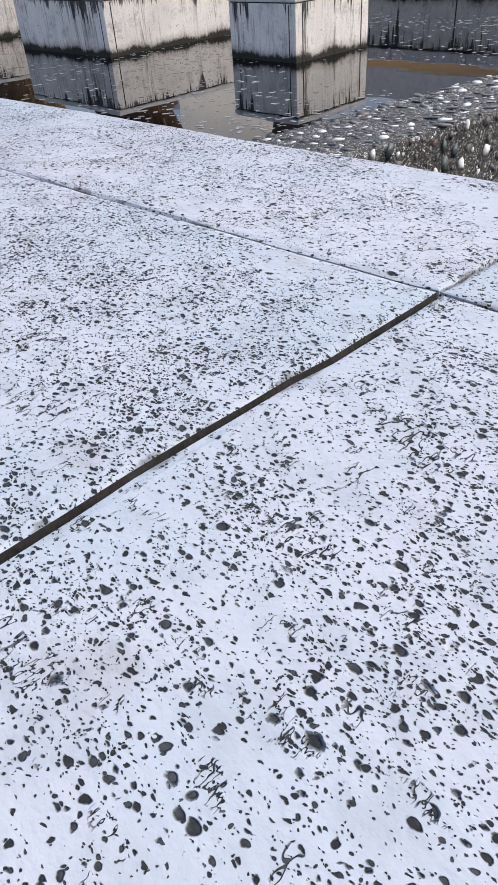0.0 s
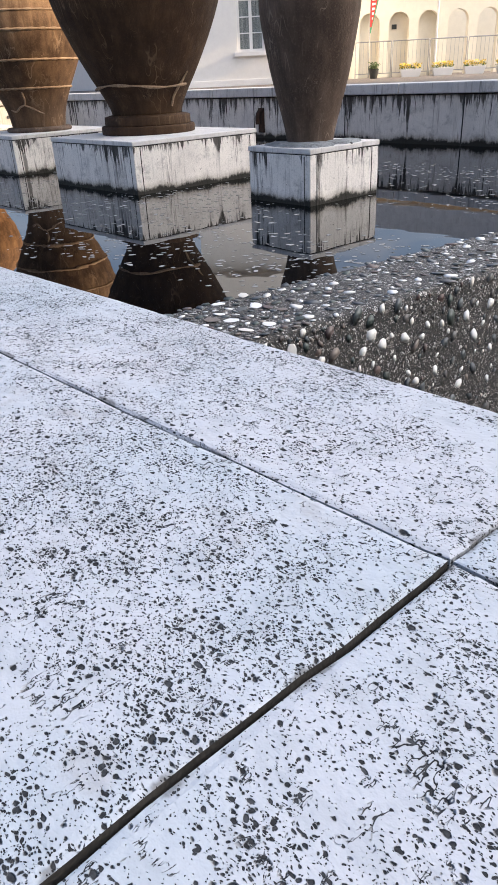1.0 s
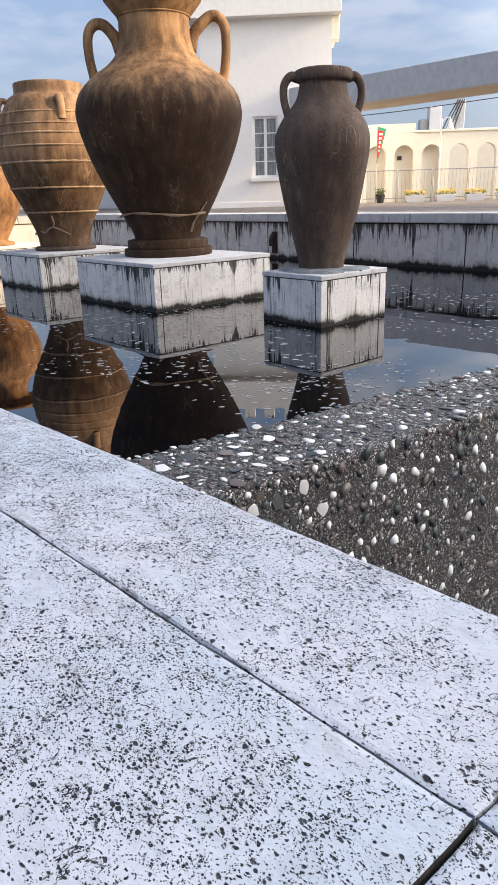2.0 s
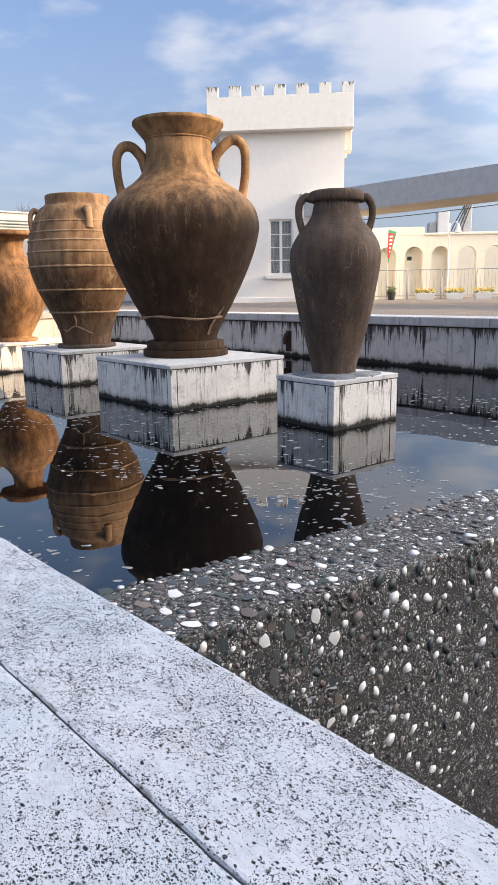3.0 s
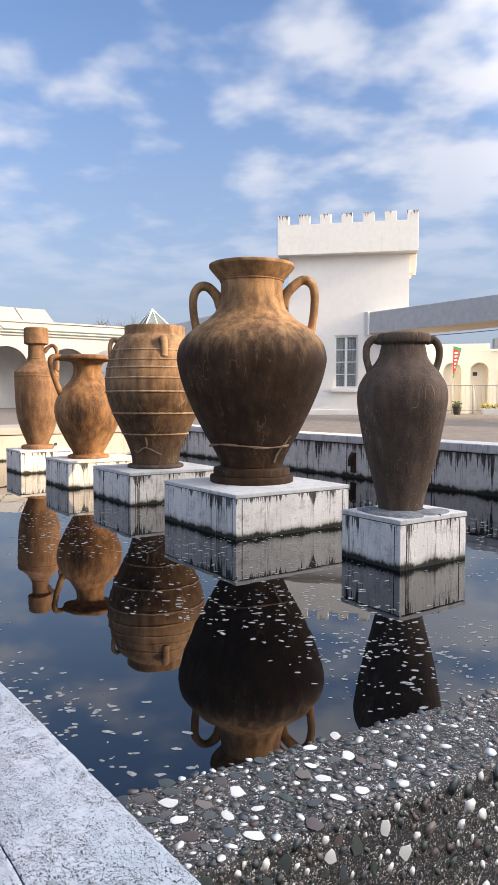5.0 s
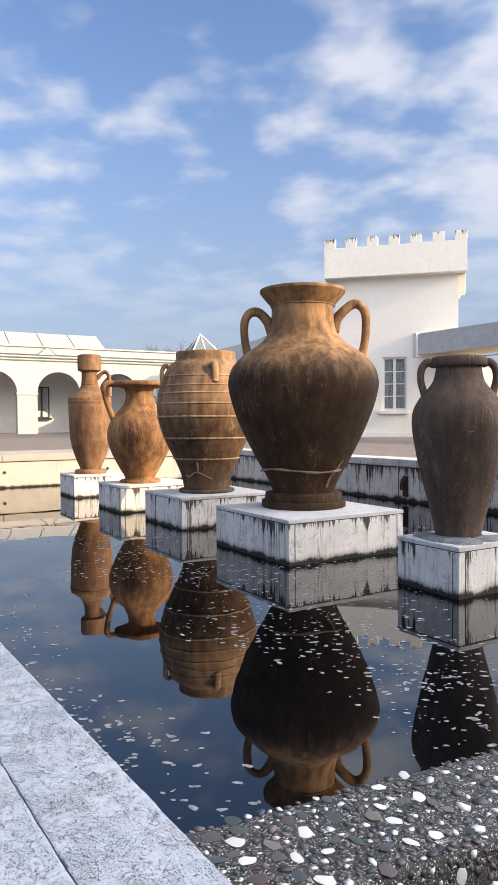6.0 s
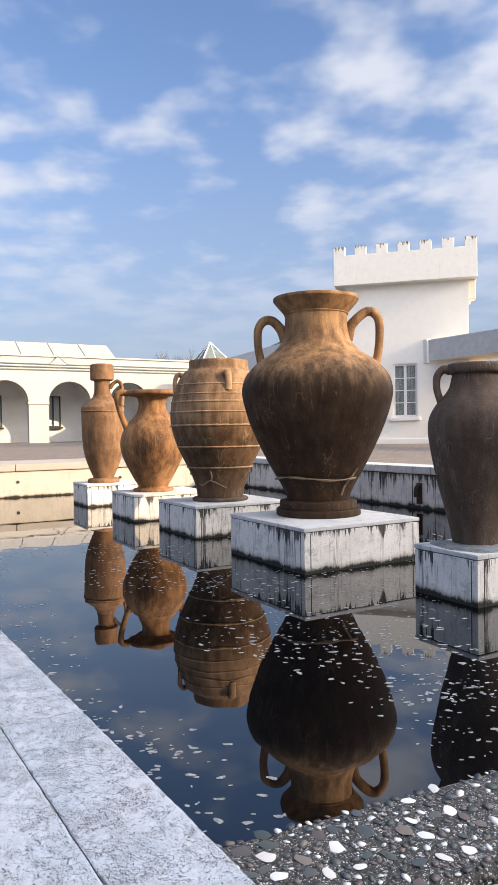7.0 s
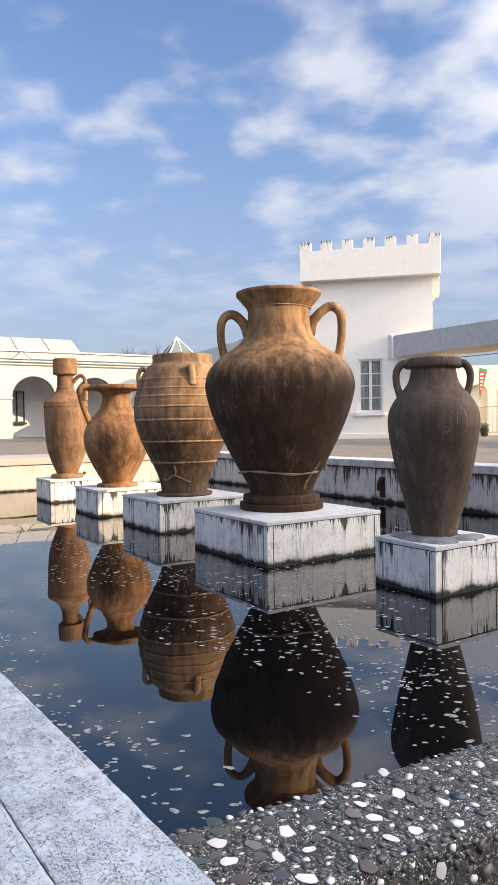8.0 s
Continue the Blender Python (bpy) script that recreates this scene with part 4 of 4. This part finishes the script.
part("plinth_course", box(TX0 - 0.02, TX1 + 0.02, -0.03, 0.0, 0.0, 0.16, 0.01), SHADE_WHITE, tower)
small_window(tower, wx0, 0.08, wz0, wx1 - wx0, wz1 - wz0, 2, 4)
part("curtain", box(wx0, wx1, 0.2, 0.24, wz0, wz1), CURTAIN, tower, "grey curtain behind the panes")

# grey roof beam of the covered way, from the tower to the camera's side
beam = far_empty("roof_beam", (-1.15, FACE - 0.02, 3.33), -41.0, "long grey painted concrete roof edge with a tan soffit", "canopy")
part("fascia", box(0.0, 16.0, 0.05, 0.25, 0.0, 0.64, 0.012), GREY_BEAM, beam)
part("soffit", box(0.0, 16.0, 0.25, 1.45, -0.0, 0.12, 0.005), SOFFIT, beam, "tan painted soffit")
part("end_cap", box(-0.10, 0.06, -0.02, 0.30, -0.06, 0.66, 0.01), WHITE, beam)
part("inner_edge", box(0.0, 16.0, 1.45, 1.6, 0.0, 0.6, 0.01), GREY_BEAM, beam)
for x in (9.0, 15.5):
    part("column", box(x, x + 0.35, 0.7, 1.05, -2.48, 0.01, 0.01), WHITE, beam)

# low wing between the tower and the arcade
wing = far_empty("wing", (-3.95, 24.2, PLAZA_TOP), 131, "low white wing with a grey-green pitched roof", "building")
part("wall", box(0, 14.6, -5, 0, 0, 4.12, 0.01), WHITE, wing)
roof_bm = bmesh.new()
pts = [roof_bm.verts.new(c) for c in ((0, -0.9, 4.12), (11.5, -0.9, 4.12), (11.5, -4.6, 4.12), (0, -4.6, 4.12), (0, -2.8, 5.15), (9.5, -2.8, 5.15))]
for f in ((0, 1, 5, 4), (2, 3, 4, 5), (3, 0, 4), (1, 2, 5), (0, 3, 2, 1)):
    roof_bm.faces.new([pts[i] for i in f])
part("roof", roof_bm, SLATE, wing)
for k in range(24):
    part("standing_seam", tube([(0.4 + k * 0.4, -0.92, 4.13), (0.4 + k * 0.4, -1.85, 4.65), (0.4 + k * 0.4, -2.8, 5.17)], [0.02] * 3, 1, 5), SLATE, wing)

# arcade along the far side
ARC = far_empty("arcade", (-28.0, 23.4, PLAZA_TOP), 45, "long white arcade with round arches and a striped cornice", "arcade")
S0 = 8.2
arch_list = [(S0 + 2.39 + 3.2 * k, S0 + 4.6 + 3.2 * k) for k in range(-3, 3)]
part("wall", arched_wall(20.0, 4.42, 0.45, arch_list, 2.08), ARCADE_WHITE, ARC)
part("inner_wall", box(-0.0, 20.0, 3.8, 4.1, 0, 3.9), SHADE_WHITE, ARC, "shaded white wall inside the arcade")
part("ceiling", box(0, 20.0, 0.45, 3.8, 3.75, 3.9), SHADE_WHITE, ARC)
for z, d in ((3.72, 0.05), (3.87, 0.07), (4.02, 0.05)):
    part("cornice_line", box(0, 20.0, -d, 0.0, z, z + 0.05, 0.004), SLATE, ARC, "thin grey cornice strip")
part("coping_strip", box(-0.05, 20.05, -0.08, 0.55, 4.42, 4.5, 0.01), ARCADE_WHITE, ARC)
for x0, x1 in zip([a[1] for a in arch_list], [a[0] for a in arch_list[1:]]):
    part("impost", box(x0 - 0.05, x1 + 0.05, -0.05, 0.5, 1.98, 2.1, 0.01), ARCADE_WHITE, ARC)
for k in range(6):
    small_window(ARC, S0 + 2.95 + 3.2 * (k - 3), 3.76, 0.85, 0.85, 1.75, 2, 1, 0.06, False)
gable = prism([(-0.45, 0.0), (0.45, 0.0), (0.0, 0.42)], 0.0, 0.09, 0.004)
part("gable", gable, ARCADE_WHITE, ARC).matrix_local = pose(S0 + 2.9, -0.0, 4.03, 90)
for side in (-1, 1):
    part("raking_strip", tube([(S0 + 2.9 + side * 0.47, -0.095, 4.03), (S0 + 2.9 + side * 0.23, -0.095, 4.25), (S0 + 2.9, -0.095, 4.46)], [0.018] * 3, 2, 6), SLATE, ARC, "thin grey raking strip")

# stained sloping roof light behind the arcade wall
skylight = far_empty("roof_light", (-27.3, 26.5, PLAZA_TOP + 4.3), 45, "stained pale sloping roof panels above the arcade", "roof")
for k in range(7):
    bm = prism([(k * 1.75, 0.0), (k * 1.75 + 1.70, 0.0), (k * 1.75 + 1.70, 2.6), (k * 1.75, 2.6)], 0, 0.1, 0.01)
    for p in bm.verts:
        p.co.z += p.co.y * 0.5
    part("panel", bm, ROOF, skylight)

part("curb", box(0, 12.2, 0.02, 2.58, -0.45, 0.02), WHITE, skylight)

# glass pyramid on the roof far behind
pyramid = far_empty("glass_pyramid", (-14.5, 38.6, 0.8), 45, "small green-grey glass pyramid on the roof", "skylight")
corners = ((-0.8, -0.8), (0.8, -0.8), (0.8, 0.8), (-0.8, 0.8))
bm = bmesh.new()
base = [bm.verts.new((x, y, 4.75)) for x, y in corners]
apex = bm.verts.new((0, 0, 5.8))
for k in range(4):
    bm.faces.new((base[k], base[(k + 1) % 4], apex))
part("glazing", bm, SLATE, pyramid)
for k, (x, y) in enumerate(corners):
    part("rib", tube([(x, y, 4.75), (x / 2, y / 2, 5.28), (0, 0, 5.82)], [0.045] * 3, 2, 6), SHADE_WHITE, pyramid)
    x2, y2 = (x + corners[(k + 1) % 4][0]) / 2, (y + corners[(k + 1) % 4][1]) / 2
    part("rib", tube([(x2, y2, 4.75), (x2 / 2, y2 / 2, 5.28), (0, 0, 5.82)], [0.03] * 3, 2, 6), SHADE_WHITE, pyramid)
part("drum", box(-0.85, 0.85, -0.85, 0.85, 0, 4.75), WHITE, pyramid)

# cream arcade wall on the right, behind the forecourt
WALL_LINE = 25.2
garden_wall = far_empty("garden_wall", (0.2, WALL_LINE, PLAZA_TOP), 3.0, "cream wall with a row of narrow round arches", "wall")
gaps = [(0.205 + 0.905 * k, 0.205 + 0.62 + 0.905 * k) for k in range(11)]
part("wall", arched_wall(11.0, 2.14, 0.28, gaps, 1.46), CREAM, garden_wall)
part("coping_strip", box(2.67, 11.02, -0.05, 0.33, 2.14, 2.2, 0.01), CREAM, garden_wall)
part("raised_parapet", box(-0.02, 2.66, 0.0, 0.3, 2.141, 2.42, 0.01), CREAM, garden_wall)
for k, g in enumerate(gaps):
    if k not in (4, 5, 6):
        part("niche_back", box(g[0] - 0.05, g[1] + 0.05, 0.285, 0.36, 0, 2.12), CREAM, garden_wall)
part("vent", box(2.14, 2.29, 0.262, 0.284, 1.32, 1.45), DARK, garden_wall, "small dark square vent")
hall = far_empty("hall", (-1.0, 30.0, PLAZA_TOP), -1.5, "low cream hall behind the arches", "building")
part("wall", box(0, 9.0, 0.0, 6.0, 0, 2.4), CREAM, hall)
part("roof", box(-0.1, 9.1, -0.1, 6.1, 2.4, 2.55, 0.02), SHADE_WHITE, hall)

# metal crowd fence in front of the arches
fence = far_empty("fence", (1.12, 23.4, PLAZA_TOP), -1.0, "grey tubular metal fence panels on the forecourt", "fence")
for k in range(6):
    x0, x1, hi = k * 1.065, k * 1.065 + 1.02, 0.94
    part("panel_frame", tube([(x0, 0, 0.0), (x0, 0, 0.45), (x0, 0, hi - 0.06), (x0 + 0.06, 0, hi), (x0 + 0.5, 0, hi), (x1 - 0.06, 0, hi), (x1, 0, hi - 0.06), (x1, 0, 0.45), (x1, 0, 0.0)], [0.016] * 9, 3, 6), METAL, fence)
    part("lower_rail", tube([(x0, 0, 0.13), (x0 + 0.5, 0, 0.13), (x1, 0, 0.13)], [0.013] * 3, 2, 6), METAL, fence)
    for j in range(1, 9):
        part("bar", tube([(x0 + j * 1.02 / 9, 0, 0.13), (x0 + j * 1.02 / 9, 0, 0.5), (x0 + j * 1.02 / 9, 0, hi)], [0.005] * 3, 1, 5), METAL, fence)

# planters
def flower_box(x, y):
    ob = far_empty("planter", (x, y, PLAZA_TOP), 0, "white planter box full of yellow flowers", "planter", "planters by the fence")
    bm = prism([(-0.30, -0.13), (0.30, -0.13), (0.30, 0.13), (-0.30, 0.13)], 0, 0.2, 0.01)
    for p in bm.verts:
        if p.co.z < 0.1:
            p.co.x *= 0.82
            p.co.y *= 0.82
    part("box", bm, SHADE_WHITE, ob)
    for name, mat, n, z0 in (("foliage", LEAF, 90, 0.18), ("blossom", FLOWER, 120, 0.24)):
        bm = bmesh.new()
        for k in range(n):
            c = Vector((random.uniform(-0.3, 0.3), random.uniform(-0.13, 0.13), z0 + random.uniform(0, 0.12)))
            d = Vector((random.gauss(0, 1), random.gauss(0, 1), random.gauss(0, 1))).normalized() * random.uniform(0.02, 0.04)
            e = d.orthogonal().normalized() * random.uniform(0.015, 0.03)
            bm.faces.new([bm.verts.new(c + q) for q in (d, e, -d, -e)])
        part(name, bm, mat, ob)
    return ob


for x in (2.69, 3.60, 4.49, 5.4):
    flower_box(x, 23.1)

pot = far_empty("plant_pot", (1.64, 23.1, PLAZA_TOP), 0, "small dark pot with a green shrub", "plant pot")
part("pot", lathe([(0.09, 0.0), (0.10, 0.01), (0.14, 0.22), (0.15, 0.25), (0.13, 0.25)], 2, 20, 0.001), SCREW, pot, smooth=True)
bm = bmesh.new()
for k in range(150):
    c = Vector((random.gauss(0, 0.07), random.gauss(0, 0.07), 0.3 + random.gauss(0, 0.06)))
    d = Vector((random.gauss(0, 1), random.gauss(0, 1), random.gauss(0, 1))).normalized() * 0.05
    e = d.orthogonal().normalized() * 0.02
    bm.faces.new([bm.verts.new(c + q) for q in (d, e, -d, -e)])
part("foliage", bm, LEAF, pot)

# feather banner on its pole
banner = far_empty("banner_flag", (1.49, 23.2, PLAZA_TOP), 24, "red and green feather banner on a thin pole", "banner")
part("pole", tube([(0, 0, 0), (0, 0, 1.1), (0.01, 0, 2.2)], [0.014, 0.013, 0.01], 3, 8), METAL, banner)


def cloth(pts, thick=0.006):
    return prism([(x, z) for x, z in pts], 0, thick)


for name, pts, mat, off in (("cloth", [(-0.01, 1.16), (0.03, 1.15), (0.30, 2.12), (0.0, 2.19)], GREEN, 0.0), ("print_field", [(0.005, 1.30), (0.05, 1.30), (0.23, 2.04), (0.01, 2.10)], RED, -0.008)):
    ob = part(name, cloth(pts), mat, banner)
    ob.matrix_local = pose(0, off, 0, 90, 0, 0)
for k in range(5):
    ob = part("print_bar", cloth([(0.06, 0), (0.09 + 0.022 * k, 0.012), (0.09 + 0.022 * k, 0.065), (0.06, 0.06)]), PALE, banner)
    ob.matrix_local = pose(-0.01, -0.016, 1.48 + 0.115 * k, 90, 0, 0)

# lamp post and things behind the cream wall
post = far_empty("lamp_post", (3.52, 24.2, PLAZA_TOP), 0, "thin pale lamp post with a white conical shade", "lamp post")
part("pole", tube([(0, 0, 0), (0, 0, 1.2), (0, 0, 2.42)], [0.032, 0.03, 0.026], 3, 10), SHADE_WHITE, post)
part("arm", tube([(0, 0, 2.30), (0.10, 0, 2.42), (0.22, 0, 2.46), (0.27, 0, 2.40)], [0.012] * 4, 4, 8), SHADE_WHITE, post)
part("lamp_shade", lathe([(0.125, 2.12), (0.12, 2.14), (0.09, 2.20), (0.05, 2.32), (0.03, 2.40)], 3, 24, 0.0, 0, True), SHADE_WHITE, post, "white conical lamp shade", smooth=True).location = (0.27, 0, 0)
part("base_plate", box(-0.1, 0.1, -0.1, 0.1, 0, 0.03, 0.005), METAL, post)
plant_room = far_empty("plant_room", (5.0, 46.0, 0.8), 0, "grey rooftop plant with pipes and struts, far off", "plant room")
part("tank", box(0.95, 1.65, 0, 1.2, 0, 5.1, 0.05), SHADE_WHITE, plant_room)
part("low_tank", box(0.45, 0.94, 0.2, 1.2, 0, 4.45, 0.05), METAL, plant_room)
part("funnel", box(2.5, 3.0, 0.0, 0.8, 0, 5.4, 0.05), GREY_BEAM, plant_room)
for k in range(4):
    part("stay", tube([(1.65 + 0.22 * k, -0.1, 3.6), (2.05 + 0.18 * k, -0.1, 4.5), (2.55 + 0.12 * k, -0.1, 5.4)], [0.035] * 3, 2, 6), DARK, plant_room)
cable = far_empty("overhead_cable", (0, 30, 0), 0, "thin dark overhead cable", "cable")
part("wire", tube([(-6, 0, 3.7), (1.18, 0, 4.01), (5.92, 0, 4.40), (16, 0, 5.4)], [0.018] * 4, 6, 6), DARK, cable)

# long block out of view beyond the dry end of the pool, added and sized so that its shadow falls over the coping and
# the near vases
BLOCK = 14.75
shade_block = empty("unseen_building", uv(10.0, -22.0, 0.3), SITE, "long plain pale block out of view, there to shade the pool", "building")
part("wall", box(-32, 36, -9, 0, 0, BLOCK, 0.02), WHITE, shade_block)
part("roof", box(-32.3, 36.3, -9.3, 0.3, BLOCK, BLOCK + 0.25, 0.02), SHADE_WHITE, shade_block)


# bare trees far behind the arcade
def bare_tree(x, y, height, seed):
    rnd = random.Random(seed)
    ob = far_empty("bare_tree", (x, y, 0.8), 0, "leafless tree far behind the roofs", "tree", "trees behind the roofs")
    twigs = bmesh.new()

    def grow(bm, p, way, length, thick, level):
        q = p + way * length
        piece = tube([p, (p + q) / 2 + Vector((rnd.uniform(-1, 1), rnd.uniform(-1, 1), 0)) * length * 0.06, q], [thick, thick * 0.8, thick * 0.55], 1, 5)
        for f in piece.faces:
            bm.faces.new([bm.verts.new(v.co) for v in f.verts])
        piece.free()
        if level:
            for k in range(3 if level > 2 else 4):
                side = Vector((rnd.gauss(0, 1), rnd.gauss(0, 1), rnd.uniform(0.0, 0.9)))
                grow(twigs, p + way * length * rnd.uniform(0.55, 1.0), (way * 0.8 + side * 0.55).normalized(), length * rnd.uniform(0.55, 0.75), thick * 0.5, level - 1)

    trunk = bmesh.new()
    grow(trunk, Vector((0, 0, 0)), Vector((0, 0, 1)), height * 0.4, height * 0.022, 4)
    part("trunk", trunk, BARK, ob)
    part("crown", twigs, BARK, ob)


bare_tree(-23.2, 52.0, 9.0, 3)
bare_tree(-21.4, 51.0, 8.6, 5)
bare_tree(-17.4, 50.0, 9.2, 8)

# ---- pebbles in the weir wall ----
def pebble_mesh(name, seed, material):
    rnd = random.Random(seed)
    bm = bmesh.new()
    bmesh.ops.create_icosphere(bm, subdivisions=1, radius=1.0)
    a, b = rnd.uniform(0.55, 0.8), rnd.uniform(-0.25, 0.25)
    for p in bm.verts:
        n = 1 + 0.30 * noise.noise(p.co * 1.5 + Vector((seed * 3.1, 0, 0)))
        p.co = Vector((p.co.x * n, p.co.y * a * n * (1 + b * p.co.x), math.copysign(abs(p.co.z) ** 0.45, p.co.z) * 0.5))
    me = bpy.data.meshes.new(name)
    bm.to_mesh(me)
    bm.free()
    me.polygons.foreach_set("use_smooth", [True] * len(me.polygons))
    me.materials.append(material)
    return me


WHITE_STONES = [pebble_mesh("pebble", k, PEBBLE_WHITE) for k in range(7)]
DARK_STONES = [pebble_mesh("pebble", 20 + k, PEBBLE_DARK) for k in range(9)]


def pebble_spots(rnd, n, w0, w1):
    """Places on the wall's top and near face: (along, across, height, on top, half length, white)."""
    spots = []
    tries = 0
    while len(spots) < n and tries < n * 60:
        tries += 1
        f = rnd.uniform(0, 1)
        white = rnd.random() < (0.42 if f < 0.36 else 0.36)
        half = 0.009 + 0.022 * rnd.random() ** 1.5 if white else 0.009 + 0.024 * rnd.random() ** 1.5
        w = rnd.uniform(w0, w1)
        if f < 0.36:
            s = (w, rnd.uniform(WEIR_NEAR + 0.01, WEIR_FAR - 0.01), WEIR_TOP + 0.001, True, half, white)
        else:
            z = WEIR_TOP - 0.012 - rnd.random() ** 1.1 * 0.85
            s = (w, WEIR_NEAR - max(0.0, (WEIR_TOP - 0.035 - z)) * 0.074, z, False, half, white)
        ok = True
        for o in spots:
            gap = (half + o[4]) * (0.78 if not (white and o[5]) else 1.1)
            if abs(o[0] - s[0]) < gap and (o[0] - s[0]) ** 2 + (o[1] - s[1]) ** 2 + (o[2] - s[2]) ** 2 < gap * gap:
                ok = False
                break
        if ok:
            spots.append(s)
    return spots


def pebble_pose(rnd, s):
    w, n, z, top, half, white = s
    grow = Matrix.Diagonal((half, half, half * (0.12 if white else (0.09 if top else 0.04)), 1))
    spin = rnd.uniform(0, 360) if top else rnd.gauss(90, 25)
    turn = pose(w, n, z, 0, 0, 0) if top else pose(w, n - 0.001, z, 90, 0, 0)
    return turn @ pose(0, 0, 0, rnd.uniform(-9, 9), rnd.uniform(-9, 9), spin) @ grow


rnd = random.Random(11)
near_spots = pebble_spots(rnd, 2100, -0.5, 1.35)
near_spots.sort(key=lambda s: -s[4])
for k, s in enumerate(near_spots):
    mesh = rnd.choice(WHITE_STONES if s[5] else DARK_STONES)
    m = pebble_pose(rnd, s)
    if k < 300:
        ob = new("pebble", mesh)
        ob.parent = wall_weir
        ob.matrix_local = m
far_spots = pebble_spots(rnd, 1100, 1.35, 3.2)
for white, stock, mat in ((True, WHITE_STONES, PEBBLE_WHITE), (False, DARK_STONES, PEBBLE_DARK)):
    verts, faces = [], []
    for s in near_spots[300:] + far_spots:
        if s[5] is not white:
            continue
        m, me, base = pebble_pose(rnd, s), rnd.choice(stock), len(verts)
        verts += [m @ p.co for p in me.vertices]
        faces += [[base + i for i in f.vertices] for f in me.polygons]
    me = bpy.data.meshes.new("pebble_bed")
    me.from_pydata(verts, [], faces)
    me.polygons.foreach_set("use_smooth", [True] * len(me.polygons))
    me.materials.append(mat)
    ob = new("pebble_bed", me)
    ob.parent = wall_weir
    tagged(ob, "small pebbles set in the wall", kind="stuff")

# ---- flecks of scum afloat ----
rnd = random.Random(4)
verts, faces = [], []
count = 0
while count < 4600:
    u, v = rnd.uniform(EDGE, 6.5), 1.2 + 6.8 * rnd.random() ** 1.5
    if noise.noise(Vector((u * 0.9, v * 0.9, 5))) + rnd.uniform(-0.25, 0.35) < 0.02:
        continue
    count += 1
    c, r, spin = uv(u, v), 0.005 + 0.014 * rnd.random() ** 2, rnd.gauss(0.3, 0.6)
    base, n = len(verts), 7
    shape = [rnd.uniform(0.6, 1.1) for _ in range(n)]
    for z in (0.0004, 0.0012):
        for k in range(n):
            a = 2 * math.pi * k / n
            x, y = shape[k] * r * 1.5 * math.cos(a), shape[k] * r * 0.8 * math.sin(a)
            verts.append((c.x + x * math.cos(spin) - y * math.sin(spin), c.y + x * math.sin(spin) + y * math.cos(spin), z))
    faces.append([base + n + k for k in range(n)])
    faces += [[base + k, base + (k + 1) % n, base + n + (k + 1) % n, base + n + k] for k in range(n)]
me = bpy.data.meshes.new("scum_flecks")
me.from_pydata(verts, [], faces)
me.materials.append(FLECK)
tagged(new("scum_flecks", me), "small pale flecks of scum on the water", "scum", kind="stuff")

# ---- the whole plan brought to true size ----
for ob in list(scene.objects):
    if ob.parent is None and ob.type in ("MESH", "EMPTY"):
        ob.matrix_world = Matrix.Scale(TRUE, 4) @ ob.matrix_world
